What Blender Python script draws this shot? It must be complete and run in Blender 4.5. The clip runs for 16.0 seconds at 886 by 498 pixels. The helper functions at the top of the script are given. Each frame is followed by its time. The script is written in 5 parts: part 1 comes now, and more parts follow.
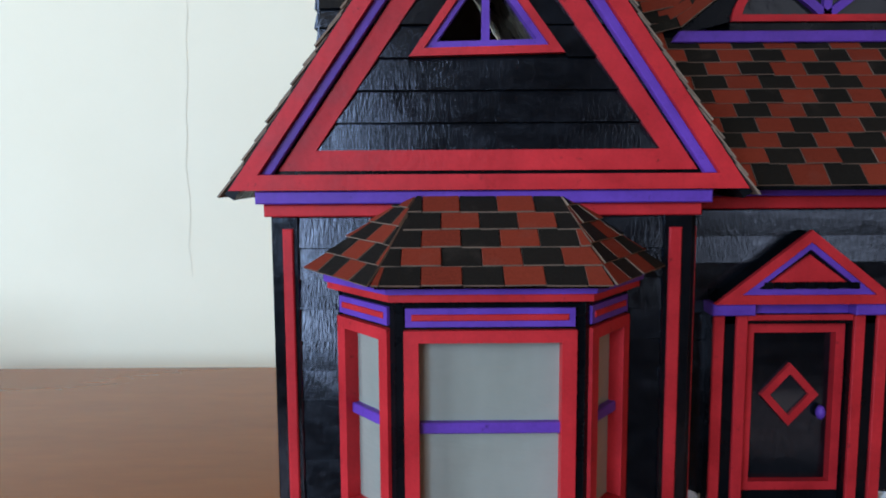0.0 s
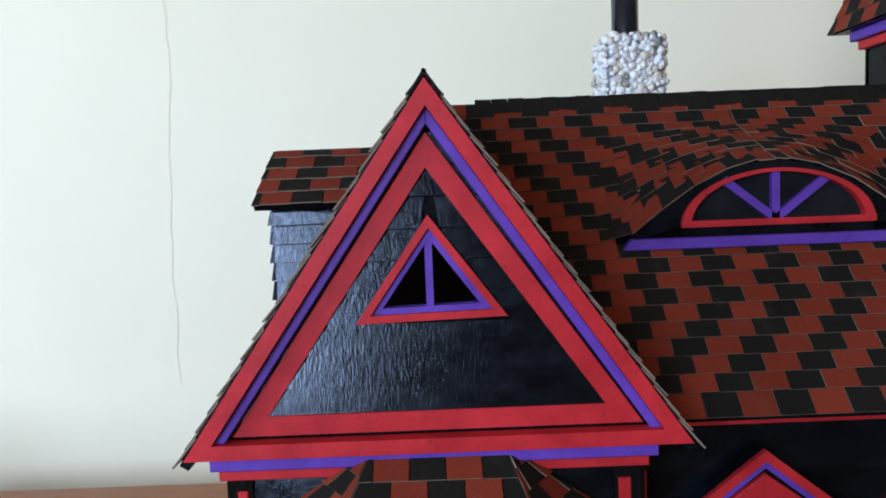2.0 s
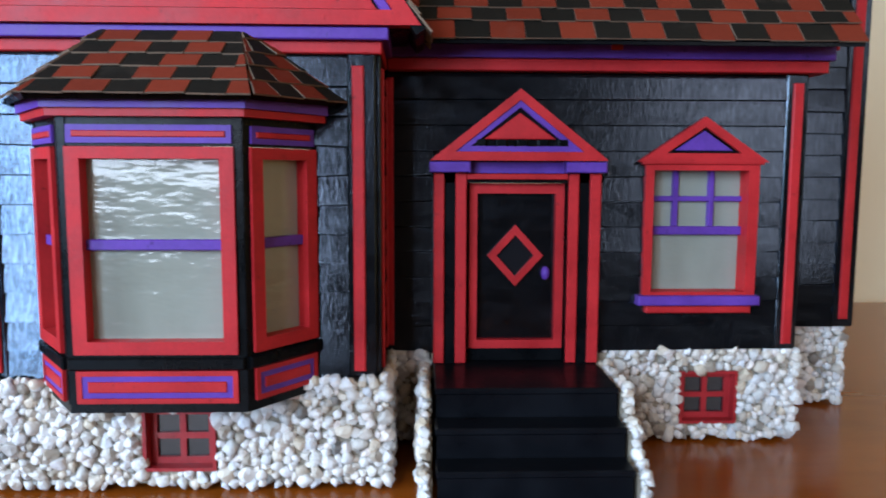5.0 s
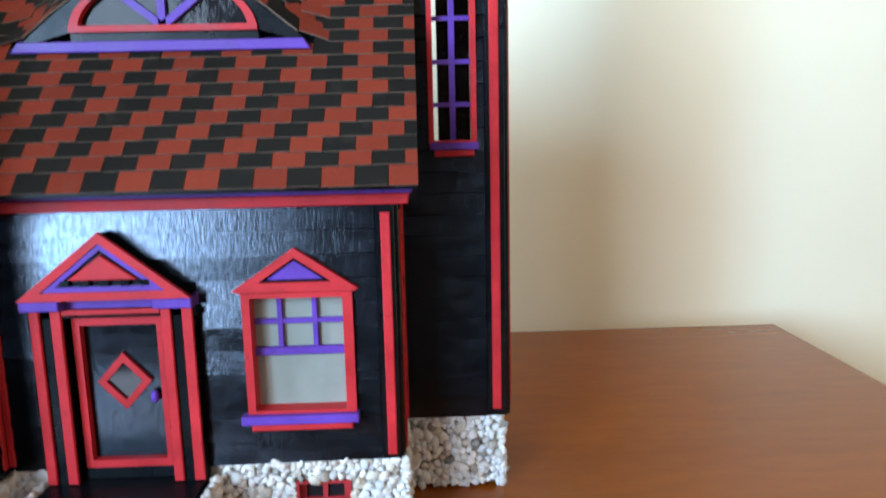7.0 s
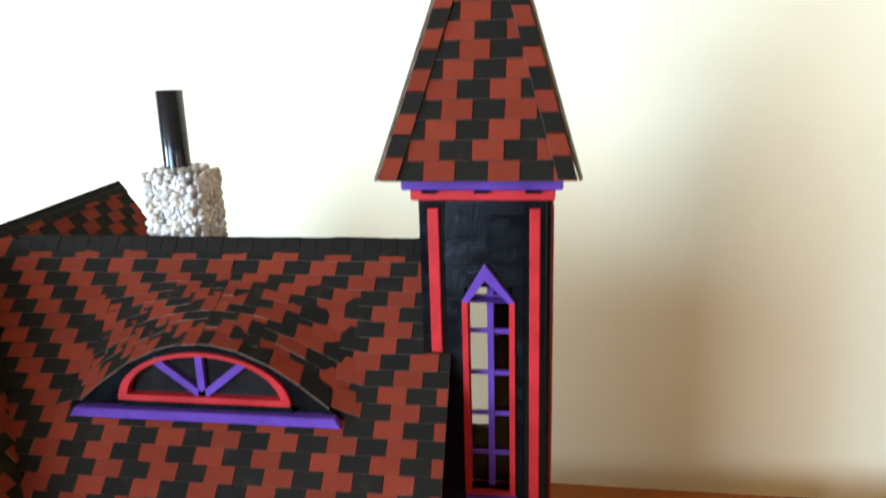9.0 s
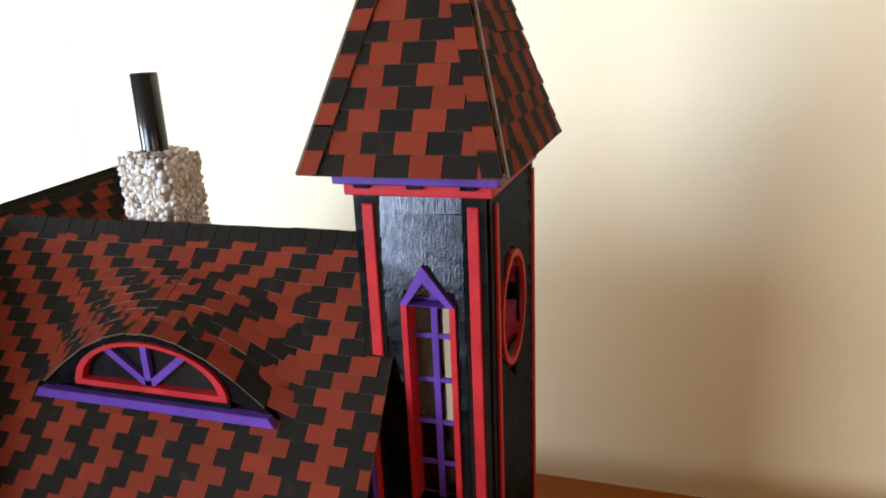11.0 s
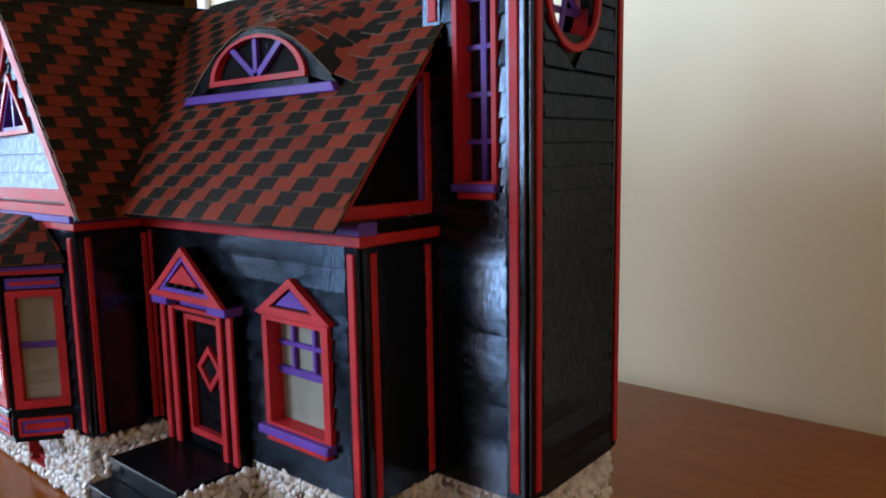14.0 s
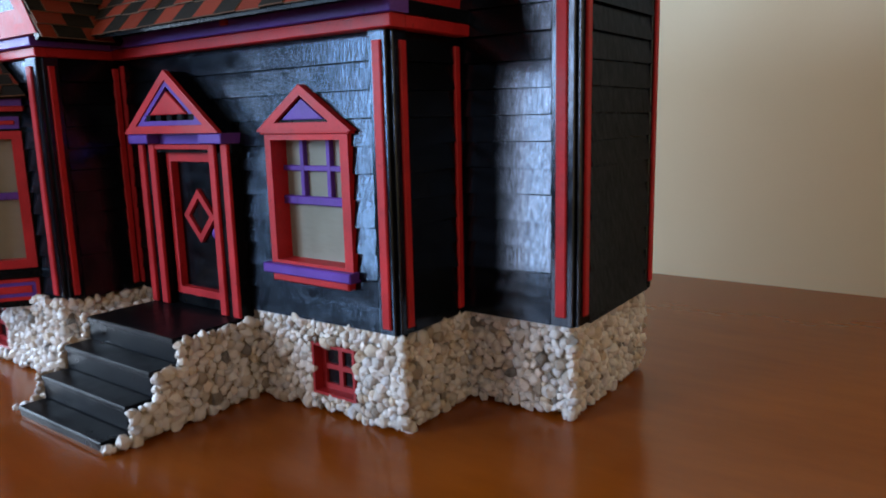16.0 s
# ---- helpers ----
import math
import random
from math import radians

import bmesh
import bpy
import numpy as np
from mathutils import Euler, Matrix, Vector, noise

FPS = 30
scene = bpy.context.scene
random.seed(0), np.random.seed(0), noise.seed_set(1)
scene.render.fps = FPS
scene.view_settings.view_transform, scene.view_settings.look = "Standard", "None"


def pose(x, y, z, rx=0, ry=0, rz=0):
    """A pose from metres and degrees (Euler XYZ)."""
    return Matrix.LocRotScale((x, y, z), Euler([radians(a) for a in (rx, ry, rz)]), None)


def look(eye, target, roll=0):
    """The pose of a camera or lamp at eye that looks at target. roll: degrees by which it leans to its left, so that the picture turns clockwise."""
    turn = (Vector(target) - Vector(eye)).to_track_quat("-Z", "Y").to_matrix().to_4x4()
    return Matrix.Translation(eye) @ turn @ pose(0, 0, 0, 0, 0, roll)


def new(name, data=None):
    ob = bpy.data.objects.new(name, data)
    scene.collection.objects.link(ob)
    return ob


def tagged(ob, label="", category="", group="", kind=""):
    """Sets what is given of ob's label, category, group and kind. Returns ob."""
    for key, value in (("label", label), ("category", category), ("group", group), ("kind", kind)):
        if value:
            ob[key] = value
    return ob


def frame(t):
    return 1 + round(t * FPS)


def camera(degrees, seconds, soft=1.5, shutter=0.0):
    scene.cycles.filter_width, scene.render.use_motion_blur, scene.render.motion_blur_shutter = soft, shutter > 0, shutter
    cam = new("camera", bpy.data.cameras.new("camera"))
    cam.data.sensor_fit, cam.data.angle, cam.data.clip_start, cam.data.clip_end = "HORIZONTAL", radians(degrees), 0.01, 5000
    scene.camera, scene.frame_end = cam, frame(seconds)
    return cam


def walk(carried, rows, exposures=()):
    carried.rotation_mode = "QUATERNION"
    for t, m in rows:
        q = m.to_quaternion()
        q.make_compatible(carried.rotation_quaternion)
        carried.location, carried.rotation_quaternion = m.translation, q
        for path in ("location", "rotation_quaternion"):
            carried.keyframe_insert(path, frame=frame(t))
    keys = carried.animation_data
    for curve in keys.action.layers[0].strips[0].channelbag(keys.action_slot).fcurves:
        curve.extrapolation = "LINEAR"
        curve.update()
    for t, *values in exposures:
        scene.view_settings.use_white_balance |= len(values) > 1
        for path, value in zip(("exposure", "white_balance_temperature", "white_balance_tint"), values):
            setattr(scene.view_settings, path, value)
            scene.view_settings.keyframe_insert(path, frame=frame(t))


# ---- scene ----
import itertools

cam = camera(63.6, 16.0, soft=1.8, shutter=0.3)
PATH = [
    (0, (-0.201, -0.401, 0.245), (-0.192, 1.587, 0.029), -0.3),
    (0.5, (-0.211, -0.386, 0.246), (-0.189, 1.607, 0.076), -0.9),
    (1, (-0.196, -0.384, 0.264), (-0.169, 1.605, 0.061), -1.0),
    (1.5, (-0.18, -0.389, 0.322), (-0.171, 1.602, 0.134), -1.7),
    (2, (-0.172, -0.397, 0.361), (-0.172, 1.596, 0.193), -2.2),
    (2.5, (-0.17, -0.403, 0.342), (-0.163, 1.595, 0.238), -1.7),
    (3, (-0.17, -0.403, 0.274), (-0.161, 1.595, 0.204), 0.0),
    (3.2, (-0.165, -0.398, 0.245), (-0.158, 1.602, 0.189), -0.2),
    (5.3, (-0.026, -0.436, 0.162), (0.048, 1.551, -0.054), 0.5),
    (5.5, (-0.003, -0.441, 0.161), (0.08, 1.545, -0.058), 0.7),
    (6, (0.056, -0.438, 0.169), (0.181, 1.539, -0.107), 0.7),
    (6.5, (0.121, -0.441, 0.197), (0.248, 1.534, -0.091), -0.1),
    (7, (0.189, -0.437, 0.266), (0.246, 1.535, -0.058), -1.3),
    (7.5, (0.1929, -0.4264, 0.3665), (0.1938, 0.5524, 0.1617), -3.83),
    (8, (0.1174, -0.4123, 0.4586), (0.2154, 0.5540, 0.2208), -2.80),
    (8.5, (0.1401, -0.3847, 0.4998), (0.2020, 0.5844, 0.2607), -1.65),
    (9, (0.2498, -0.3594, 0.5392), (0.1015, 0.5967, 0.2866), -1.63),
    (9.2, (0.2807, -0.3361, 0.5724), (0.0787, 0.5926, 0.2615), -3.39),
    (11.3, (0.36, -0.299, 0.529), (-0.303, 1.499, -0.04), -1.0),
    (11.5, (0.376, -0.305, 0.484), (-0.338, 1.495, -0.018), 0.5),
    (12, (0.403, -0.312, 0.423), (-0.412, 1.447, -0.068), 0.3),
    (12.5, (0.426, -0.3, 0.373), (-0.58, 1.374, -0.056), -0.6),
    (13, (0.476, -0.29, 0.361), (-0.738, 1.26, 0.007), 0.1),
    (13.5, (0.489, -0.287, 0.334), (-0.744, 1.254, 0.008), -0.1),
    (14, (0.483, -0.292, 0.278), (-0.796, 1.223, 0.011), -1.0),
    (14.5, (0.488, -0.3, 0.216), (-0.851, 1.163, -0.04), 0.1),
    (15, (0.49, -0.299, 0.173), (-0.886, 1.123, -0.116), -0.5),
    (15.5, (0.484, -0.296, 0.162), (-0.84, 1.169, -0.153), -0.7),
    (16, (0.419, -0.296, 0.177), (-0.738, 1.295, -0.18), -1.4),
]
walk(cam, [(t, look(eye, target, roll)) for t, eye, target, roll in PATH],
     exposures=[(0.0, -0.95, 6000, 12), (1.5, -0.95, 6000, 12), (2.2, -0.85, 6000, 12), (3.2, -0.95, 6000, 12), (5.3, -0.3, 6150, 8), (6.5, 0.2, 5600, 3), (8.0, 0.27, 5800, 4), (9.2, 0.05, 6500, 7),
                (11.5, -0.25, 7200, 17), (13.0, -0.5, 6800, 16), (14.0, -0.62, 6300, 13), (15.0, -0.7, 6100, 13), (16.0, -0.62, 6200, 12)])

# ---- world and light ----
world = bpy.data.worlds.new("daylight")
scene.world = world
world.use_nodes = True
_n, _l = world.node_tree.nodes, world.node_tree.links
_sky = _n.new("ShaderNodeTexSky")
_sky.sky_type, _sky.sun_disc = "NISHITA", False
_sky.sun_elevation, _sky.sun_rotation = radians(38), radians(160)
_l.new(_sky.outputs[0], _n["Background"].inputs[0])
_n["Background"].inputs[1].default_value = 0.1


def window_light(name, at, aim, w, h, watts, colour):
    data = bpy.data.lights.new(name, "AREA")
    data.shape, data.size, data.size_y, data.energy, data.color = "RECTANGLE", w, h, watts, colour
    ob = new(name, data)
    ob.matrix_world = look(at, aim)
    return ob


window_light("window_light", (-1.08, -2.47, 0.85), (-0.3, 0.3, 0.25), 0.74, 1.40, 62, (0.74, 0.84, 1.0))
window_light("front_right_window_light", (1.35, -2.47, 0.97), (0.3, 0.3, 0.25), 0.70, 0.80, 8.5, (0.92, 0.93, 1.0))
# added warm fill at the unseen right side, tints the shaded wall
window_light("right_warm_fill_light", (2.57, -1.3, 0.55), (0.4, 0.4, 0.2), 0.98, 1.48, 6.5, (1.0, 0.60, 0.20))
window_light("left_window_light", (-2.77, -1.15, 0.77), (-0.3, -0.40, 0.35), 0.9, 1.06, 142, (0.62, 0.80, 1.0))
window_light("corner_window_light", (-1.71, -2.47, 0.77), (-0.3, 0.0, 0.25), 0.44, 1.44, 94, (0.42, 0.68, 1.0))

# fill lamp added out of view to brighten the dresser
window_light("next_room_fill_light", (-4.7, 0.735, 0.7), (-4.5, 2.4, 0.8), 0.98, 0.98, 3.6, (1.0, 0.80, 0.48))

# ---- helpers: everything below is laid out in decimetres, z = 0 on the table top ----
S = 0.1
ORIGIN = {}


def thing(name, at, label, category, group="", kind=""):
    ob = new(name)
    ob.location = Vector(at) * S
    ob.empty_display_size = 0.05
    ORIGIN[ob.name] = Vector(at) * S
    return tagged(ob, label, category, group, kind)


def mesh_of(name, bm, material, off, smooth=False):
    me = bpy.data.meshes.new(name)
    for v in bm.verts:
        v.co = v.co * S - off
    bmesh.ops.recalc_face_normals(bm, faces=bm.faces[:])
    bm.to_mesh(me)
    bm.free()
    if material:
        for m in material if isinstance(material, (list, tuple)) else [material]:
            me.materials.append(m)
    if smooth:
        for p in me.polygons:
            p.use_smooth = True
    return me


def part(name, bm, material, parent=None, label="", smooth=False, kind=""):
    """One bmesh, in world decimetres, as one mesh object under parent."""
    off = ORIGIN[parent.name] if parent else Vector((0, 0, 0))
    ob = new(name, mesh_of(name, bm, material, off, smooth))
    if parent:
        ob.parent = parent
    ORIGIN[ob.name] = off
    return tagged(ob, label, kind=kind)


def piece(name, me, m, parent):
    """One more object on a shared mesh; m places it in world metres."""
    ob = new(name, me)
    ob.parent = parent
    ob.matrix_local = Matrix.Translation(-ORIGIN[parent.name]) @ m
    ORIGIN[ob.name] = ORIGIN[parent.name]
    return ob


def box(x0, x1, y0, y1, z0, z1, bev=0.0, bm=None):
    bm = bm or bmesh.new()
    vs = [bm.verts.new(c) for c in ((x0, y0, z0), (x1, y0, z0), (x1, y1, z0), (x0, y1, z0),
                                    (x0, y0, z1), (x1, y0, z1), (x1, y1, z1), (x0, y1, z1))]
    fs = [bm.faces.new([vs[i] for i in f]) for f in
          ((3, 2, 1, 0), (4, 5, 6, 7), (0, 1, 5, 4), (1, 2, 6, 5), (2, 3, 7, 6), (3, 0, 4, 7))]
    if bev:
        bmesh.ops.bevel(bm, geom=list({e for f in fs for e in f.edges}), offset=bev, segments=1, affect="EDGES")
    return bm


FRONT = lambda y: (lambda u, n, z: (u, y - n, z))      # wall facing -y: u = x, n = outward
RIGHT = lambda x: (lambda u, n, z: (x + n, u, z))      # wall facing +x: u = y
LEFT = lambda x: (lambda u, n, z: (x - n, u, z))       # wall facing -x


def slanted(p, q):
    """An upright wall from p to q in the plan, facing to the right of that way: u runs along it from p."""
    (px, py), (qx, qy) = p, q
    d = math.hypot(qx - px, qy - py)
    ex, ey = (qx - px) / d, (qy - py) / d
    return (lambda u, n, z: (px + ex * u + ey * n, py + ey * u - ex * n, z)), d


def plate(poly, n0, n1, face, bev=0.0, bm=None):
    """A flat piece: polygon of (u, z) on the wall face, from n0 to n1 outward."""
    bm = bm or bmesh.new()
    a = [bm.verts.new(face(u, n0, z)) for u, z in poly]
    b = [bm.verts.new(face(u, n1, z)) for u, z in poly]
    k = len(poly)
    fs = [bm.faces.new(a[::-1]), bm.faces.new(b)]
    fs += [bm.faces.new((a[i], a[(i + 1) % k], b[(i + 1) % k], b[i])) for i in range(k)]
    if bev:
        bmesh.ops.bevel(bm, geom=list(set(fs[1].edges)), offset=bev, segments=1, affect="EDGES")
    return bm


def rect(u0, u1, z0, z1):
    return [(u0, z0), (u1, z0), (u1, z1), (u0, z1)]


def ring(outer, inner, n0, n1, face, bm=None):
    """A flat frame between two polygons with the same number of corners."""
    bm = bm or bmesh.new()
    k = len(outer)
    vs = [[bm.verts.new(face(u, n, z)) for u, z in poly] for poly in (outer, inner) for n in (n0, n1)]
    oa, ob_, ia, ib = vs
    for i in range(k):
        j = (i + 1) % k
        bm.faces.new((ob_[i], ob_[j], ib[j], ib[i]))
        bm.faces.new((oa[j], oa[i], ia[i], ia[j]))
        bm.faces.new((oa[i], oa[j], ob_[j], ob_[i]))
        bm.faces.new((ia[j], ia[i], ib[i], ib[j]))
    return bm


def shrunk(tri, d):
    """A convex polygon (counter-clockwise) moved inwards by d."""
    out, k = [], len(tri)
    for i in range(k):
        p, c, n = (Vector(tri[j % k]) for j in (i - 1, i, i + 1))
        e1, e2 = (c - p).normalized(), (n - c).normalized()
        n1, n2 = Vector((-e1.y, e1.x)), Vector((-e2.y, e2.x))
        b = (n1 + n2).normalized()
        out.append(tuple(c + b * (d / max(0.15, b.dot(n1)))))
    return out


# ---- materials ----
def material(name):
    m = bpy.data.materials.new(name)
    m.use_nodes = True
    nt = m.node_tree
    return m, nt, nt.nodes["Principled BSDF"]


def node(nt, kind, **kw):
    n = nt.nodes.new(kind)
    for k, v in kw.items():
        n.inputs[k.replace("_", " ")].default_value = v
    return n


def coords(nt, stretch=(1, 1, 1)):
    tc = nt.nodes.new("ShaderNodeTexCoord")
    mp = nt.nodes.new("ShaderNodeMapping")
    mp.inputs["Scale"].default_value = stretch
    nt.links.new(tc.outputs["Object"], mp.inputs[0])
    return mp.outputs[0]


def noise_tex(nt, scale, stretch=(1, 1, 1), detail=4.0, rough=0.55):
    t = node(nt, "ShaderNodeTexNoise", Scale=scale, Detail=detail, Roughness=rough)
    nt.links.new(coords(nt, stretch), t.inputs["Vector"])
    return t.outputs[0]


def ramp(nt, src, stops):
    r = nt.nodes.new("ShaderNodeValToRGB")
    els = r.color_ramp.elements
    while len(els) < len(stops):
        els.new(0.5)
    for e, (p, c) in zip(els, stops):
        e.position, e.color = p, (*c, 1) if len(c) == 3 else c
    nt.links.new(src, r.inputs[0])
    return r.outputs[0]


def mix(nt, fac, a, b, kind="MIX"):
    m = nt.nodes.new("ShaderNodeMix")
    m.data_type, m.blend_type = "RGBA", kind
    for sock, v in ((m.inputs[0], fac), (m.inputs[6], a), (m.inputs[7], b)):
        if isinstance(v, bpy.types.NodeSocket):
            nt.links.new(v, sock)
        else:
            sock.default_value = v if isinstance(v, float) else (*v, 1)
    return m.outputs[2]


def bump(nt, bsdf, src, strength, dist):
    b = node(nt, "ShaderNodeBump", Strength=strength, Distance=dist)
    nt.links.new(src, b.inputs["Height"])
    nt.links.new(b.outputs[0], bsdf.inputs["Normal"])


def painted(name, c, rough, spread=0.25, relief=0.35, stretch=(1, 1, 1), spec=0.5, grain=260):
    """Hand-brushed craft paint on wood: patches, streaks and brush relief."""
    m, nt, b = material(name)
    big = noise_tex(nt, 45, stretch)
    fine = noise_tex(nt, grain * 2, stretch, 5.0, 0.6)
    lo, hi = tuple(v * (1 - spread) for v in c), tuple(min(1, v * (1 + spread)) for v in c)
    col = ramp(nt, big, [(0.3, lo), (0.7, hi)])
    col = mix(nt, 0.25, col, ramp(nt, fine, [(0.35, lo), (0.65, hi)]))
    scuff = ramp(nt, noise_tex(nt, 190, stretch, 6.0, 0.68), [(0.62, (0, 0, 0)), (0.72, (0.75, 0.75, 0.75))])
    nt.links.new(mix(nt, scuff, col, tuple(v * 0.25 for v in c)), b.inputs["Base Color"])
    r = node(nt, "ShaderNodeMapRange", From_Min=0.3, From_Max=0.7, To_Min=rough - 0.08, To_Max=rough + 0.1)
    nt.links.new(big, r.inputs[0])
    nt.links.new(r.outputs[0], b.inputs["Roughness"])
    b.inputs["Specular IOR Level"].default_value = spec
    bump(nt, b, noise_tex(nt, grain, stretch, 2.0, 0.5), relief, 0.0003)
    return m


RED = painted("red_paint", (0.42, 0.016, 0.019), 0.48, 0.26, 0.6, spec=0.22)
PURPLE = painted("purple_paint", (0.105, 0.037, 0.27), 0.46, 0.24, 0.6, spec=0.22)
BLACK = painted("black_paint", (0.003, 0.0034, 0.0042), 0.28, 0.4, 0.3, spec=0.1)
DEEP_RED = painted("dark_red_paint", (0.30, 0.013, 0.016), 0.4, 0.25)


def siding_material():
    m, nt, b = material("black_siding_paint")
    streak = noise_tex(nt, 120, (0.45, 0.45, 1), 6.0, 0.65)
    big = noise_tex(nt, 30)
    col = mix(nt, 0.5, ramp(nt, big, [(0.3, (0.0016, 0.0018, 0.0024)), (0.75, (0.004, 0.0046, 0.006))]),
              ramp(nt, streak, [(0.35, (0.0016, 0.0018, 0.0022)), (0.7, (0.0046, 0.0052, 0.0064))]))
    nt.links.new(col, b.inputs["Base Color"])
    r = node(nt, "ShaderNodeMapRange", From_Min=0.3, From_Max=0.7, To_Min=0.11, To_Max=0.24)
    nt.links.new(streak, r.inputs[0])
    nt.links.new(r.outputs[0], b.inputs["Roughness"])
    b.inputs["Specular IOR Level"].default_value = 0.0
    lumps = nt.nodes.new("ShaderNodeMath")
    lumps.operation = "MULTIPLY_ADD"
    nt.links.new(noise_tex(nt, 170, (1.2, 1.2, 0.45), 3.0, 0.6), lumps.inputs[0])
    lumps.inputs[1].default_value = 0.7
    nt.links.new(noise_tex(nt, 620, (1.4, 1.4, 0.30), 3.0, 0.6), lumps.inputs[2])
    bump(nt, b, lumps.outputs[0], 0.42, 0.00030)
    sheen = nt.nodes.new("ShaderNodeBsdfAnisotropic")
    nt.links.new(ramp(nt, noise_tex(nt, 300, (1.4, 1.4, 0.35), 5.0, 0.65), [(0.34, (0.026, 0.030, 0.037)), (0.70, (0.050, 0.058, 0.071))]), sheen.inputs["Color"])
    nt.links.new(r.outputs[0], sheen.inputs["Roughness"])
    nt.links.new(b.inputs["Normal"].links[0].from_socket, sheen.inputs["Normal"])
    both = nt.nodes.new("ShaderNodeAddShader")
    nt.links.new(b.outputs[0], both.inputs[0])
    nt.links.new(sheen.outputs[0], both.inputs[1])
    nt.links.new(both.outputs[0], nt.nodes["Material Output"].inputs["Surface"])
    return m


SIDING = siding_material()


def shingle_material(name, c):
    m, nt, b = material(name)
    info = nt.nodes.new("ShaderNodeObjectInfo")
    geo = nt.nodes.new("ShaderNodeNewGeometry")
    add = nt.nodes.new("ShaderNodeMath")
    nt.links.new(info.outputs["Random"], add.inputs[0])
    nt.links.new(geo.outputs["Random Per Island"], add.inputs[1])
    frac = nt.nodes.new("ShaderNodeMath")
    frac.operation = "FRACT"
    nt.links.new(add.outputs[0], frac.inputs[0])
    grit = noise_tex(nt, 1500, detail=2.0)
    wear = noise_tex(nt, 60)
    base = ramp(nt, frac.outputs[0], [(0.0, tuple(v * 0.78 for v in c)), (1.0, tuple(v * 1.22 for v in c))])
    base = mix(nt, 0.35, base, ramp(nt, grit, [(0.35, tuple(v * 0.55 for v in c)), (0.7, tuple(min(1, v * 1.5 + 0.01) for v in c))]))
    base = mix(nt, ramp(nt, wear, [(0.6, (0, 0, 0)), (0.8, (0.12, 0.12, 0.12))]), base, (0.16, 0.11, 0.08))
    nt.links.new(base, b.inputs["Base Color"])
    b.inputs["Roughness"].default_value = 0.82
    b.inputs["Specular IOR Level"].default_value = 0.12
    bump(nt, b, grit, 0.5, 0.0005)
    return m


SHINGLE_RED = shingle_material("red_shingle_card", (0.175, 0.0235, 0.009))
SHINGLE_DARK = shingle_material("charcoal_shingle_card", (0.0095, 0.0070, 0.0042))
EDGE = painted("bare_card_edge", (0.17, 0.11, 0.07), 0.85, 0.4)


def pebble_material():
    m, nt, b = material("pale_pebbles")
    info = nt.nodes.new("ShaderNodeObjectInfo")
    geo = nt.nodes.new("ShaderNodeNewGeometry")
    add = nt.nodes.new("ShaderNodeMath")
    nt.links.new(info.outputs["Random"], add.inputs[0])
    nt.links.new(geo.outputs["Random Per Island"], add.inputs[1])
    frac = nt.nodes.new("ShaderNodeMath")
    frac.operation = "FRACT"
    nt.links.new(add.outputs[0], frac.inputs[0])
    base = ramp(nt, frac.outputs[0], [(0.0, (0.06, 0.053, 0.047)), (0.07, (0.34, 0.26, 0.18)), (0.14, (0.64, 0.56, 0.48)), (0.32, (0.76, 0.72, 0.67)), (0.45, (0.50, 0.47, 0.44)),
                                      (0.54, (0.60, 0.47, 0.32)), (0.66, (0.78, 0.72, 0.66)), (0.79, (0.62, 0.61, 0.62)), (0.89, (0.76, 0.64, 0.56)), (1.0, (0.82, 0.79, 0.75))])
    base = mix(nt, 0.2, base, ramp(nt, noise_tex(nt, 350), [(0.3, (0.30, 0.26, 0.22)), (0.7, (0.72, 0.69, 0.65))]))
    nt.links.new(base, b.inputs["Base Color"])
    b.inputs["Roughness"].default_value = 0.42
    bump(nt, b, noise_tex(nt, 700), 0.6, 0.0006)
    return m


PEBBLE = pebble_material()
GROUT = painted("glue_and_grit", (0.27, 0.22, 0.16), 0.8, 0.4, 0.8)
PALE_GROUT = painted("clear_glue_and_pale_grit", (0.55, 0.51, 0.48), 0.7, 0.3, 0.8)


def film_material():
    m, nt, b = material("frosted_acetate")
    nt.links.new(ramp(nt, noise_tex(nt, 25, (1, 1, 0.4)), [(0.3, (0.225, 0.222, 0.178)), (0.7, (0.285, 0.28, 0.23))]), b.inputs["Base Color"])
    b.inputs["Roughness"].default_value = 0.12
    b.inputs["Specular IOR Level"].default_value = 0.6
    bump(nt, b, noise_tex(nt, 60, (0.55, 0.55, 1.3), 3.0), 0.5, 0.002)
    return m


FILM = film_material()


def glass_material():
    m, nt, b = material("clear_acetate")
    b.inputs["Transmission Weight"].default_value = 1.0
    b.inputs["IOR"].default_value = 1.3
    b.inputs["Roughness"].default_value = 0.02
    b.inputs["Specular IOR Level"].default_value = 0.9
    b.inputs["Base Color"].default_value = (0.8, 0.8, 0.8, 1)
    bump(nt, b, noise_tex(nt, 60, (0.55, 0.55, 1.3), 3.0), 0.4, 0.002)
    return m


GLASS = glass_material()


def wood_material(name, dark, light, scale, rough, coat=0.0, along=(1, 8, 8), relief=0.03):
    m, nt, b = material(name)
    n1 = noise_tex(nt, scale, along, 6.0, 0.6)
    n2 = noise_tex(nt, scale * 9, along, 5.0, 0.6)
    col = mix(nt, 0.35, ramp(nt, n1, [(0.3, dark), (0.7, light)]), ramp(nt, n2, [(0.3, dark), (0.7, light)]))
    nt.links.new(col, b.inputs["Base Color"])
    b.inputs["Roughness"].default_value = rough
    b.inputs["Coat Weight"].default_value = coat
    b.inputs["Coat Roughness"].default_value = 0.12
    if relief:
        bump(nt, b, n2, relief, 0.0006)
    return m


